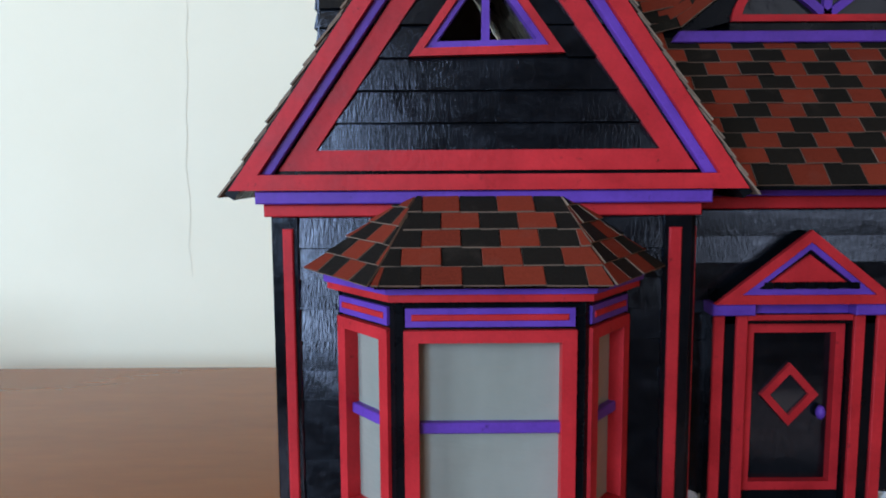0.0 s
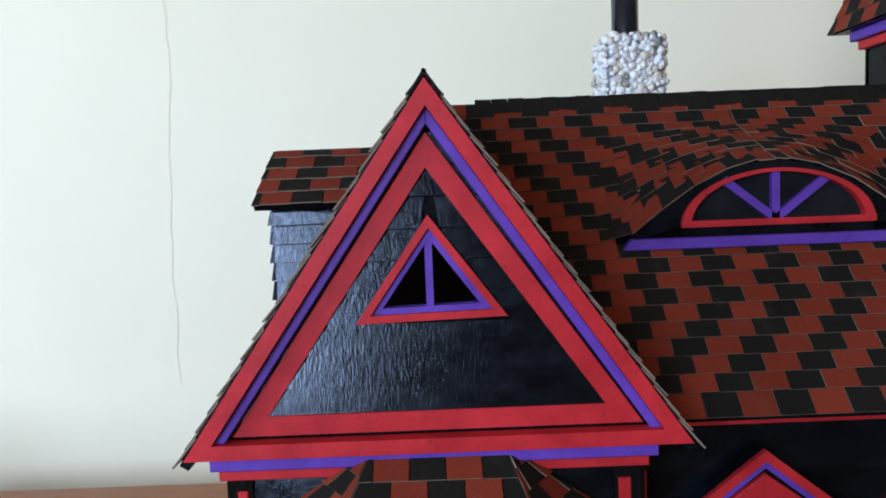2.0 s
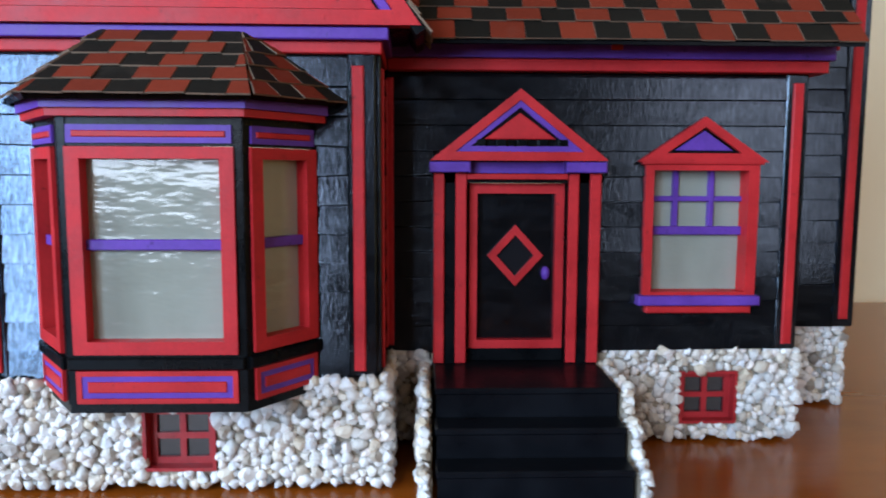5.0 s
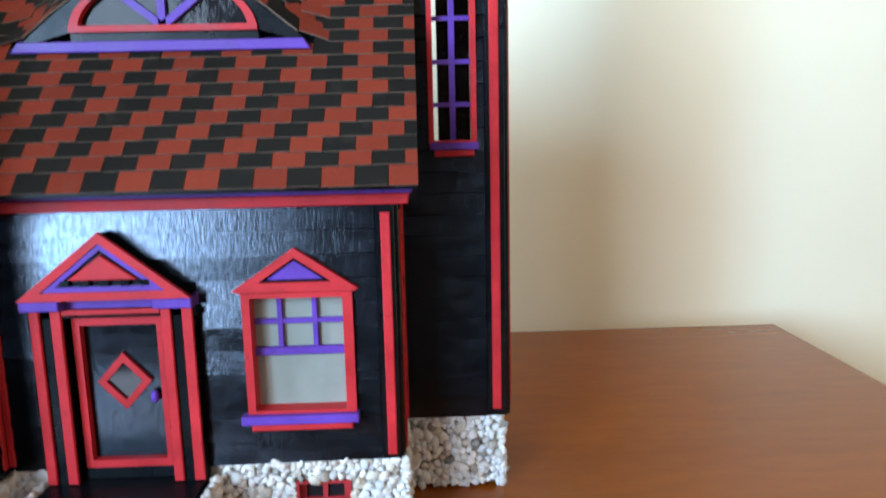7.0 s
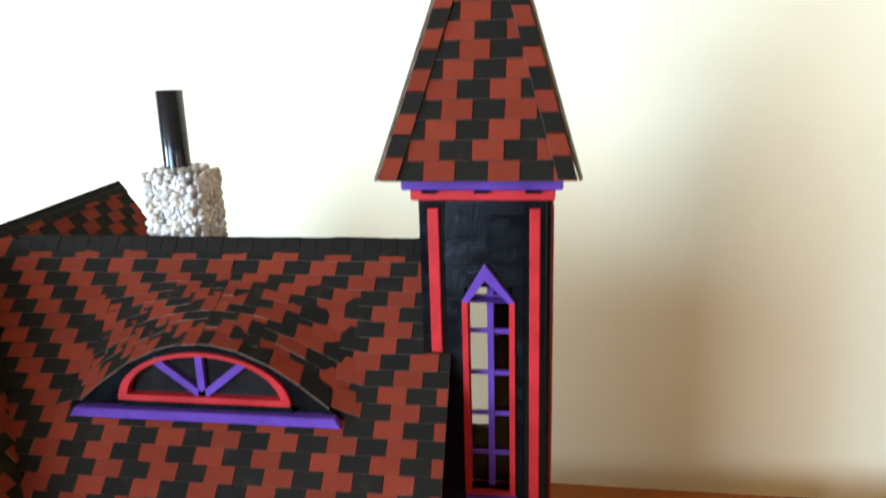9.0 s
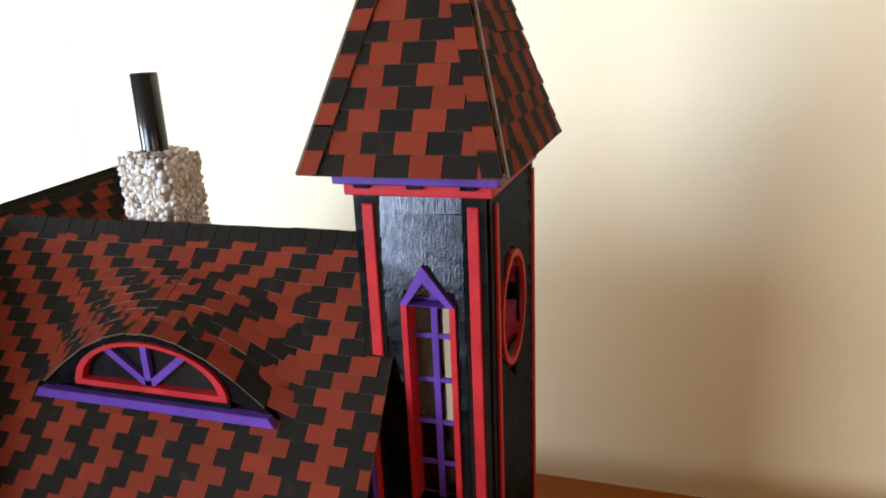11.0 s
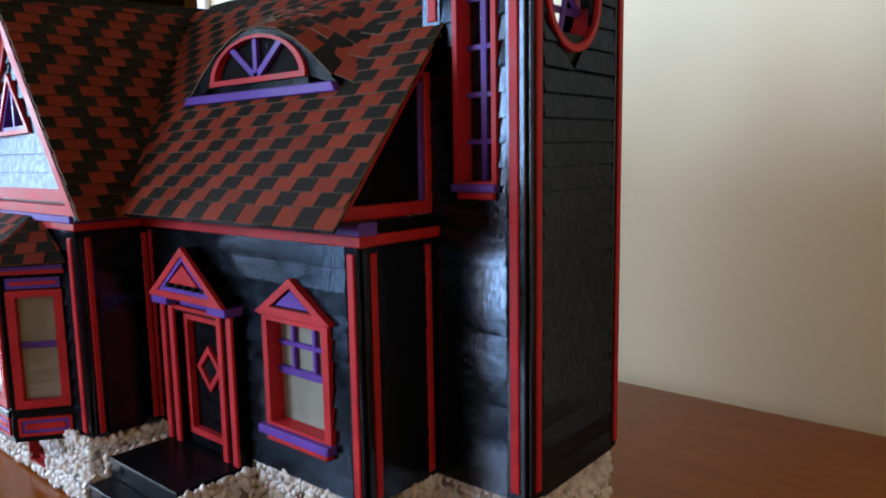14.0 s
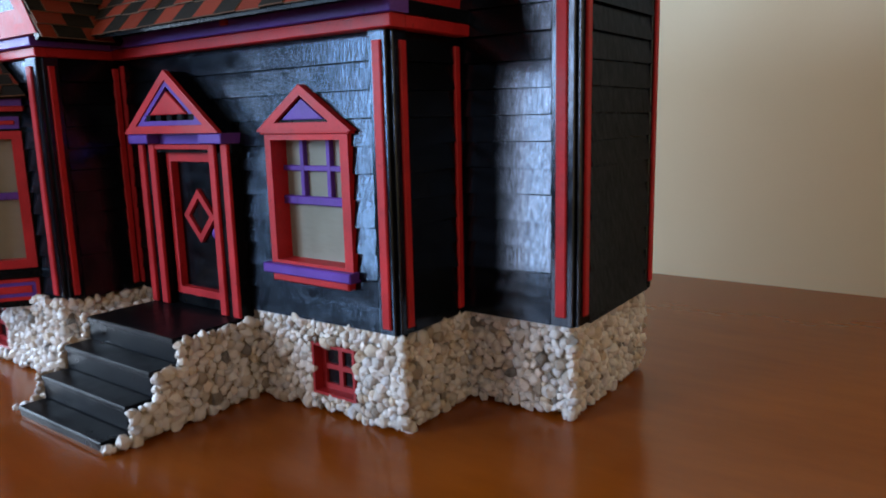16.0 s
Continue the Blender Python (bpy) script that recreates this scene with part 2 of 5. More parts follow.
TABLE = wood_material("varnished_table_wood", (0.19, 0.041, 0.003), (0.28, 0.067, 0.005), 2.0, 0.2, 0.0, (1, 4, 4), 0.0)
TABLE.node_tree.nodes["Principled BSDF"].inputs["Specular IOR Level"].default_value = 0.45
TABLE.node_tree.nodes["Principled BSDF"].inputs["Specular Tint"].default_value = (1.0, 0.58, 0.25, 1)
PINE = wood_material("knotty_pine", (0.32, 0.125, 0.025), (0.47, 0.21, 0.05), 4.0, 0.5, 0.1)
FLOORWOOD = wood_material("floor_boards", (0.20, 0.085, 0.018), (0.28, 0.125, 0.027), 2.0, 0.4, 0.1)


def plaster(name, c, c2):
    m, nt, b = material(name)
    nt.links.new(mix(nt, 0.4, ramp(nt, noise_tex(nt, 1.2), [(0.35, c), (0.65, c2)]), ramp(nt, noise_tex(nt, 9.0), [(0.35, c2), (0.65, c)])), b.inputs["Base Color"])
    b.inputs["Roughness"].default_value = 0.7
    bump(nt, b, noise_tex(nt, 160, detail=3.0), 0.15, 0.001)
    return m


WALL = plaster("cream_wall_paint", (0.85, 0.735, 0.515), (0.88, 0.77, 0.55))
# tint of the unseen ceilings, chosen for the light they bounce
OCHRE = plaster("ochre_bounce_tint", (0.27, 0.145, 0.03), (0.30, 0.165, 0.035))
# reflector colour of the unseen right wall, adds warm bounce
MUSTARD = plaster("mustard_bounce_tint", (0.70, 0.46, 0.16), (0.74, 0.49, 0.17))
WHITE = plaster("white_gloss_paint", (0.78, 0.74, 0.72), (0.82, 0.79, 0.77))

# ---- the room ----
YW = 5.9          # back wall
DOOR_X = -9.0     # the back wall ends here at a doorway
FLOOR = -7.5
CEIL = 17.0
# dark wood; on the walls it is there to cut bounced light
DARKWOOD = wood_material("dark_brown_wood", (0.045, 0.018, 0.005), (0.080, 0.034, 0.010), 2.0, 0.5)
LX = -28.0        # left wall, with a window of its own
tagged(part("floor_next_room", box(-90, 26, YW + 1.2, 45, FLOOR - 1, FLOOR), FLOORWOOD, None), "brown wooden floor boards of the dim next room", "floor", kind="structure")
tagged(part("floor", box(LX, 26, -25, YW + 1.2, FLOOR - 1, FLOOR), FLOORWOOD, None), "brown wooden floor boards of the room", "floor", kind="structure")
tagged(part("ceiling_next_room", box(-90, 26, YW + 1.2, 45, CEIL, CEIL + 1), OCHRE, None), "unseen ceiling of the dim next room, tinted ochre", "ceiling", kind="structure")
tagged(part("ceiling", box(LX, 26, -25, YW + 1.2, CEIL, CEIL + 1), OCHRE, None), "unseen room ceiling, tinted ochre for warm bounce", "ceiling", kind="structure")
tagged(part("wall_back", box(DOOR_X, 26, YW, YW + 1.2, FLOOR, CEIL), WALL, None), "cream painted plaster wall behind the table", "wall", kind="structure")
# the left piece is out of view, it keeps the next room dim
tagged(part("wall_back_left", box(LX, -23.6, YW, YW + 1.2, FLOOR, CEIL), DARKWOOD, None), "unseen dark wall that blocks window light beside the wide opening", "wall", kind="structure")
tagged(part("wall_next_left", box(-91, -90, YW, 45, FLOOR, CEIL), DARKWOOD, None), "unseen end wall of the next room, coloured dark to look dim", "wall", kind="structure")
tagged(part("wall_far", box(-90, 26, 45, 46, FLOOR, CEIL), DARKWOOD, None), "far wall beyond the opening, coloured dark to look dim", "wall", kind="structure")


def wall_crack():
    rnd = random.Random(4)
    bm = bmesh.new()
    x, prev = -5.45, None
    for i in range(40):
        z = 1.0 + i * 0.22
        x += rnd.uniform(-0.035, 0.035)
        w = rnd.uniform(0.004, 0.012)
        now = [bm.verts.new((x - w, YW - 0.004, z)), bm.verts.new((x + w, YW - 0.004, z))]
        if prev:
            bm.faces.new((prev[0], prev[1], now[1], now[0]))
        prev = now
    tagged(part("wall_crack", bm, CRACK, None), "hairline crack in the cream plaster wall", "crack", kind="structure")


CRACK = plaster("shadowy_plaster", (0.75, 0.645, 0.455), (0.80, 0.695, 0.49))
wall_crack()


def holed_wall(name, lo, hi, holes, make, label, mat=None):
    bm = bmesh.new()
    us = sorted({lo, hi, *(v for h in holes for v in h[:2])})
    for a, b in zip(us, us[1:]):
        h = next((h for h in holes if h[0] <= a and b <= h[1]), None)
        for z0, z1 in ((FLOOR, h[2]), (h[3], CEIL)) if h else ((FLOOR, CEIL),):
            make(bm, a, b, z0, z1)
    tagged(part(name, bm, mat or DARKWOOD, None), label, "wall", kind="structure")


holed_wall("wall_front", LX, 26, ((-19.4, -14.8, 0.4, 15.0), (-14.6, -7.0, 1.4, 15.6), (9.9, 17.1, 5.5, 13.9)), lambda bm, a, b, z0, z1: box(a, b, -26, -25, z0, z1, 0, bm), "unseen front wall kept dark to cut bounce, with three window openings")
holed_wall("wall_left", -25, YW + 1.2, ((-16.2, -6.8, 2.2, 13.2),), lambda bm, a, b, z0, z1: box(LX - 1, LX, a, b, z0, z1, 0, bm), "unseen left wall kept dark to cut bounce, with one window opening")
holed_wall("wall_next_front", -90, LX - 1.0, ((-52.0, -42.0, 2.0, 12.0),), lambda bm, a, b, z0, z1: box(a, b, YW, YW + 1.2, z0, z1, 0, bm), "unseen dark wall of the next room, opening added for the fill lamp")
holed_wall("wall_right", -25, 45, ((-18.0, -8.0, -2.0, 13.0),), lambda bm, a, b, z0, z1: box(26, 27, a, b, z0, z1, 0, bm), "unseen right wall tinted mustard for warm bounce, opening for the fill lamp", MUSTARD)


def casing():
    t = thing("door_casing", (DOOR_X, YW, FLOOR), "white painted door casing at the end of the wall", "door frame", kind="structure")
    part("casing_board", box(DOOR_X - 0.2, DOOR_X + 0.12, YW - 0.14, YW - 0.003, FLOOR, CEIL - 0.01, 0.03), WHITE, t)
    part("jamb", box(DOOR_X - 0.2, DOOR_X - 0.003, YW, YW + 1.2, FLOOR, CEIL - 0.01, 0.02), WHITE, t)


casing()


def table():
    t = thing("table", (-0.9, 0.7, FLOOR), "large varnished reddish-brown wooden dining table", "table")
    x0, x1, y0, y1 = -8.4, 6.62, -3.7, 4.85
    part("tabletop", box(x0, x1, y0, y1, -0.28, 0.0, 0.03), TABLE, t)
    part("apron", box(x0 + 0.6, x1 - 0.6, y0 + 0.6, y1 - 0.6, -1.2, -0.285), TABLE, t)
    for lx in (x0 + 0.35, x1 - 1.05):
        for ly in (y0 + 0.35, y1 - 1.05):
            bm = bmesh.new()
            w = 0.7
            a = [bm.verts.new((lx + dx, ly + dy, -0.285)) for dx, dy in ((0, 0), (w, 0), (w, w), (0, w))]
            b = [bm.verts.new((lx + dx, ly + dy, FLOOR)) for dx, dy in ((0.12, 0.12), (w - 0.12, 0.12), (w - 0.12, w - 0.12), (0.12, w - 0.12))]
            bm.faces.new(a), bm.faces.new(b[::-1])
            for i in range(4):
                bm.faces.new((a[i], b[i], b[(i + 1) % 4], a[(i + 1) % 4]))
            part("leg", bm, TABLE, t)


table()


def rounded(x0, x1, y0, y1, z0, z1, r, seg=4):
    bm = box(x0, x1, y0, y1, z0, z1)
    bmesh.ops.bevel(bm, geom=bm.edges[:], offset=r, segments=seg, profile=0.5, affect="EDGES")
    return bm


def leather_material():
    m, nt, b = material("tan_leather")
    nt.links.new(ramp(nt, noise_tex(nt, 6), [(0.3, (0.30, 0.115, 0.035)), (0.7, (0.42, 0.175, 0.06))]), b.inputs["Base Color"])
    b.inputs["Roughness"].default_value = 0.38
    bump(nt, b, noise_tex(nt, 14, detail=5.0), 0.5, 0.01)
    return m


LEATHER = leather_material()


def armchair():
    t = thing("armchair", (-13.5, 0.8, FLOOR), "tan leather armchair with a tufted back beyond the table", "armchair")
    y0, y1 = -2.4, 4.0
    n = 4
    for i in range(n):
        a, b = y0 + (y1 - y0) * i / n, y0 + (y1 - y0) * (i + 1) / n
        part("back_cushion", rounded(-11.9, -10.2, a, b, -3.6, 1.15, 0.45), LEATHER, t, smooth=True)
    for i in range(n):
        for z in (0.45, -0.55):
            bm = bmesh.new()
            bmesh.ops.create_uvsphere(bm, u_segments=10, v_segments=6, radius=0.11)
            bmesh.ops.translate(bm, verts=bm.verts[:], vec=(-10.18, y0 + (y1 - y0) * (i + (0.3 if z > 0 else 0.6)) / n, z))
            part("button", bm, DARKWOOD, t, smooth=True)
    part("back_shell", rounded(-11.3, -10.0, y0, y1, -6.6, -0.3, 0.2), LEATHER, t, smooth=True)
    part("seat", rounded(-16.6, -11.3, y0 + 0.6, y1 - 0.6, -5.2, -3.2, 0.4), LEATHER, t, smooth=True)
    part("seat_base", rounded(-16.4, -10.4, y0 + 0.2, y1 - 0.2, -6.9, -5.2, 0.2), LEATHER, t, smooth=True)
    for a, b in ((y0 - 0.2, y0 + 0.9), (y1 - 0.9, y1 + 0.2)):
        part("armrest", rounded(-16.6, -10.6, a, b, -6.9, -1.9, 0.4), LEATHER, t, smooth=True)
    for x in (-16.0, -10.8):
        for y in (y0 + 0.3, y1 - 0.8):
            part("foot", box(x, x + 0.5, y, y + 0.5, FLOOR, -6.85, 0.05), DARKWOOD, t)


armchair()


def dresser():
    x0, x1, y0, y1 = -51.0, -35.0, 23.2, 31.0
    t = thing("dresser", (x0, y0, FLOOR), "tall knotty pine dresser in the dim next room", "dresser")
    part("carcass", box(x0, x1, y0, y1, FLOOR, 9.1, 0.05), PINE, t)
    part("top", box(x0 - 0.4, x1 + 0.4, y0 - 0.4, y1, 9.105, 9.82, 0.1), PINE, t)
    for i in range(4):
        z0 = FLOOR + 0.6 + i * 4.0
        d = part("drawer", box(x0 + 0.3, x1 - 0.3, y0 - 0.12, y0 - 0.004, z0, z0 + 3.7, 0.06), PINE, t)
        for x in (x0 + 1.6, x1 - 1.9):
            bm = bmesh.new()
            bmesh.ops.create_uvsphere(bm, u_segments=10, v_segments=8, radius=0.22)
            bmesh.ops.translate(bm, verts=bm.verts[:], vec=(x, y0 - 0.26, z0 + 1.45))
            part("knob", bm, PINE, d, smooth=True)


dresser()
_t = thing("storage_box", (-45.0, 24.5, 9.82), "cream cardboard box on the pine dresser", "box")
part("body", box(-49.0, -40.5, 23.6, 28.0, 9.825, 11.6, 0.08), WALL, _t)
part("lid", box(-49.2, -40.3, 23.4, 28.2, 11.605, 12.3, 0.08), WALL, _t)
_t = thing("wooden_chest", (-37.8, 24.5, 9.82), "small orange pine chest on the dresser", "chest")
part("body", box(-39.9, -35.6, 23.8, 28.4, 9.825, 14.6, 0.1), PINE, _t)
part("lid", box(-40.1, -35.4, 23.6, 28.6, 14.605, 15.4, 0.15), PINE, _t)


def turned(profile, at, k=20):
    """A turned body from (radius, height) pairs."""
    bm = bmesh.new()
    rings = [[bm.verts.new((at[0] + r * math.cos(i * math.tau / k), at[1] + r * math.sin(i * math.tau / k), at[2] + h)) for i in range(k)] for r, h in profile]
    for a, b in zip(rings, rings[1:]):
        for i in range(k):
            bm.faces.new((a[i], a[(i + 1) % k], b[(i + 1) % k], b[i]))
    bm.faces.new(rings[0][::-1]), bm.faces.new(rings[-1])
    return bm


m_, nt_, b_ = material("amber_glazed_ceramic")
nt_.links.new(ramp(nt_, noise_tex(nt_, 12), [(0.3, (0.45, 0.17, 0.03)), (0.7, (0.65, 0.30, 0.06))]), b_.inputs["Base Color"])
b_.inputs["Roughness"].default_value = 0.15
AMBER = m_
_t = thing("side_cabinet", (-72.0, 25.0, FLOOR), "dark wooden side cabinet in the dim next room", "cabinet")
part("carcass", box(-76.0, -68.0, 23.0, 28.0, FLOOR, 9.9, 0.1), DARKWOOD, _t)
part("top", box(-76.3, -67.7, 22.7, 28.0, 9.905, 10.4, 0.1), DARKWOOD, _t)
_t = thing("vase", (-71.6, 25.0, 10.4), "glossy amber ceramic vase on the dark cabinet", "vase")
part("body", turned([(0.8, 0.005), (1.4, 0.6), (1.7, 1.3), (1.2, 2.2), (0.6, 2.7), (0.8, 3.1)], (-71.6, 25.0, 10.4)), AMBER, _t, smooth=True)
_t = thing("floor_lamp", (-58.3, 24.1, FLOOR), "slim white floor lamp with a pale shade", "floor lamp")
part("base", turned([(1.6, 0.0), (1.6, 0.2), (0.3, 0.4)], (-58.3, 24.1, FLOOR)), WHITE, _t, smooth=True)
part("pole", turned([(0.17, 0.4), (0.17, 22.0)], (-58.3, 24.1, FLOOR)), WHITE, _t, smooth=True)
part("shade", turned([(2.4, 21.6), (1.6, 24.0)], (-58.3, 24.1, FLOOR)), WHITE, _t, smooth=True)

# ---- the dollhouse: main measures ----
GX = -1.778                       # middle of the gabled wing
GL, GR, GY = -2.815, -0.795, -0.57  # its walls
DR, DY = 1.72, 0.0                # door wing: right wall, front wall
TL, TR, TY, TB = 1.70, 2.48, 0.65, 1.80  # tower walls
PL = 0.585                        # plinth height
EAVE_Y, EAVE_Z, RIDGE_Y, RIDGE_Z = -0.33, 2.365, 1.12, 4.19
SLOPE = (RIDGE_Z - EAVE_Z) / (RIDGE_Y - EAVE_Y)
G_EAVE, G_EZ = 1.232, 2.348       # gable roof: half width and eave height
BACK = 2.95                       # back end of the gabled wing

house = thing("dollhouse", (-0.2, 0.6, 0.0), "black, red and purple gothic dollhouse on a pebble base", "dollhouse")


def ridge_z(y):
    return 4.128 + 0.050 * (y + 0.7)


def gable_z(x, y):
    """Height of the gabled wing's roof."""
    rz = ridge_z(y)
    return rz - abs(x - GX) / G_EAVE * (rz - G_EZ)


def main_z(y):
    return EAVE_Z + SLOPE * (y - EAVE_Y) if y <= RIDGE_Y else RIDGE_Z - SLOPE * (y - RIDGE_Y)


# ---- dollhouse: walls with boards ----
def panel(name, u0, u1, z0, z1, holes, face, thick=0.09, label=""):
    """A plain wall core with openings through it."""
    us = sorted({u0, u1, *(h[0] for h in holes), *(h[1] for h in holes)})
    zs = sorted({z0, z1, *(h[2] for h in holes), *(h[3] for h in holes)})
    bm = bmesh.new()
    for a, b in zip(us, us[1:]):
        for c, d in zip(zs, zs[1:]):
            m, n = (a + b) / 2, (c + d) / 2
            if not any(h[0] < m < h[1] and h[2] < n < h[3] for h in holes):
                plate(rect(a, b, c, d), -thick, 0.0, face, 0, bm)
    bmesh.ops.remove_doubles(bm, verts=bm.verts[:], dist=1e-5)
    return part(name, bm, BLACK, house, label)


def boards(wall, u0, u1, z0, z1, holes, face, h=0.15, edge=None, seed=1):
    """Lapped siding boards, split at the openings. edge(z): the ends of a board at that height."""
    rnd = random.Random(seed)
    z = z0
    while z < z1 - 0.02:
        top = min(z + h, z1)
        cuts = [(u0, u1)]
        for a, b, c, d in holes:
            if c < top - 0.01 and d > z + 0.01:
                cuts = [s for p, q in cuts for s in ((p, min(q, a)), (max(p, b), q)) if s[1] - s[0] > 0.02]
        for p, q in cuts:
            lo = (max(p, edge(z)[0]), min(q, edge(z)[1])) if edge else (p, q)
            hi = (max(p, edge(top)[0]), min(q, edge(top)[1])) if edge else (p, q)
            if lo[1] - lo[0] < 0.03:
                continue
            if hi[1] < hi[0]:
                hi = (sum(hi) / 2 - 0.001, sum(hi) / 2 + 0.001)
            k = 0.031 + rnd.uniform(-0.004, 0.004)
            top_n = 0.011 + rnd.uniform(-0.003, 0.003)
            k = top_n + (k - top_n) * (top - z) / h
            bm = bmesh.new()
            j = rnd.uniform(-0.007, 0.005)
            tw = rnd.uniform(-0.002, 0.002)
            v = [bm.verts.new(face(u, n, zz)) for u, n, zz in (
                (lo[0], 0.001, z + j), (lo[1], 0.001, z - j), (lo[1], k + tw, z - j), (lo[0], k - tw, z + j),
                (hi[0], 0.001, top - 0.004), (hi[1], 0.001, top - 0.004), (hi[1], top_n, top - 0.004), (hi[0], top_n, top - 0.004))]
            for f in ((3, 2, 1, 0), (4, 5, 6, 7), (3, 0, 4, 7), (1, 2, 6, 5), (2, 3, 7, 6), (0, 1, 5, 4)):
                bm.faces.new([v[i] for i in f])
            part("siding_board", bm, SIDING, wall)
        z += h


def trim(u0, u1, z0, z1, face, mat=None, n0=0.0, n1=0.03, name="trim_strip", parent=None, bev=0.006):
    return part(name, plate(rect(u0, u1, z0, z1), n0, n1, face, bev), mat or RED, parent or house)


F_G, F_D, F_T = FRONT(GY), FRONT(DY), FRONT(TY)
R_G, R_D, R_T = RIGHT(GR), RIGHT(DR), RIGHT(TR)

# gabled wing, ground floor
BAY = (-2.47, -1.12, 0.60, 1.95)
w = panel("front_wall", GL, GR, PL, 2.36, [BAY], F_G)
boards(w, GL + 0.132, GR - 0.142, PL, 2.24, [BAY], F_G, seed=2)
w = panel("side_wall", GY + 0.09, BACK, PL, 2.36, [], R_G)
boards(w, GY + 0.112, DY, PL, 2.24, [], R_G, seed=3)
panel("side_wall", GY, BACK, PL, 2.36, [], LEFT(GL))
for a, b in ((GL, GL + 0.13), (GR - 0.14, GR)):
    trim(a, b, PL, 2.24, F_G, SIDING, 0.0, 0.03, "corner_board")
trim(GL + 0.055, GL + 0.105, 0.62, 2.18, F_G, RED, 0.03, 0.045)
trim(GR - 0.115, GR - 0.055, 0.62, 2.18, F_G, RED, 0.03, 0.045)
trim(GY, GY + 0.11, PL, 2.24, R_G, SIDING, 0.0, 0.025, "corner_board")
trim(GY + 0.03, GY + 0.075, 0.62, 2.18, R_G, RED, 0.025, 0.04)
trim(DY - 0.09, DY - 0.045, 0.62, 2.18, R_G, RED, 0.022, 0.037)
part("inner_floor", box(GL + 0.1, GR - 0.1, GY + 0.1, BACK, 2.30, 2.355), BLACK, house)
part("inner_floor", box(GL + 0.1, GR - 0.1, GY + 0.1, 2.9, PL - 0.05, PL + 0.01), BLACK, house)
part("inner_floor", box(GR + 0.01, DR - 0.1, DY + 0.1, 1.75, 2.20, 2.25), BLACK, house)
part("inner_floor", box(GR + 0.01, DR - 0.1, DY + 0.1, 1.75, PL - 0.03, PL + 0.01), BLACK, house)
part("soffit", box(GR - 0.05, GX + G_EAVE - 0.09, GY - 0.02, BACK, 2.361, 2.372), BLACK, house)
part("soffit", box(GR + 0.02, DR + 0.12, EAVE_Y + 0.04, DY + 0.05, 2.3865, 2.396), BLACK, house)

# cornice of the gabled wing
for a, b, z0, z1, n in ((GL - 0.03, GR + 0.035, 2.238, 2.298, 0.045), (GL - 0.06, GR + 0.07, 2.30, 2.36, 0.085)):
    m = RED if z0 < 2.25 else PURPLE
    part("cornice", plate(rect(a, b, z0, z1), -0.03, n, F_G, 0.006), m, house)
    part("cornice", plate(rect(GY + 0.031, DY - 0.06, z0, z1), -0.03, b - GR, R_G, 0.006), m, house)
    part("cornice", plate(rect(GY + 0.031, BACK, z0, z1), -0.03, GL - a, LEFT(GL), 0.006), m, house)

# gable front
TRI = [(GX - 1.212, 2.365), (GX + 1.212, 2.365), (GX, 4.118)]
W_TRI = [(GX - 0.370, 2.982), (GX + 0.354, 2.998), (GX - 0.01, 3.492)]


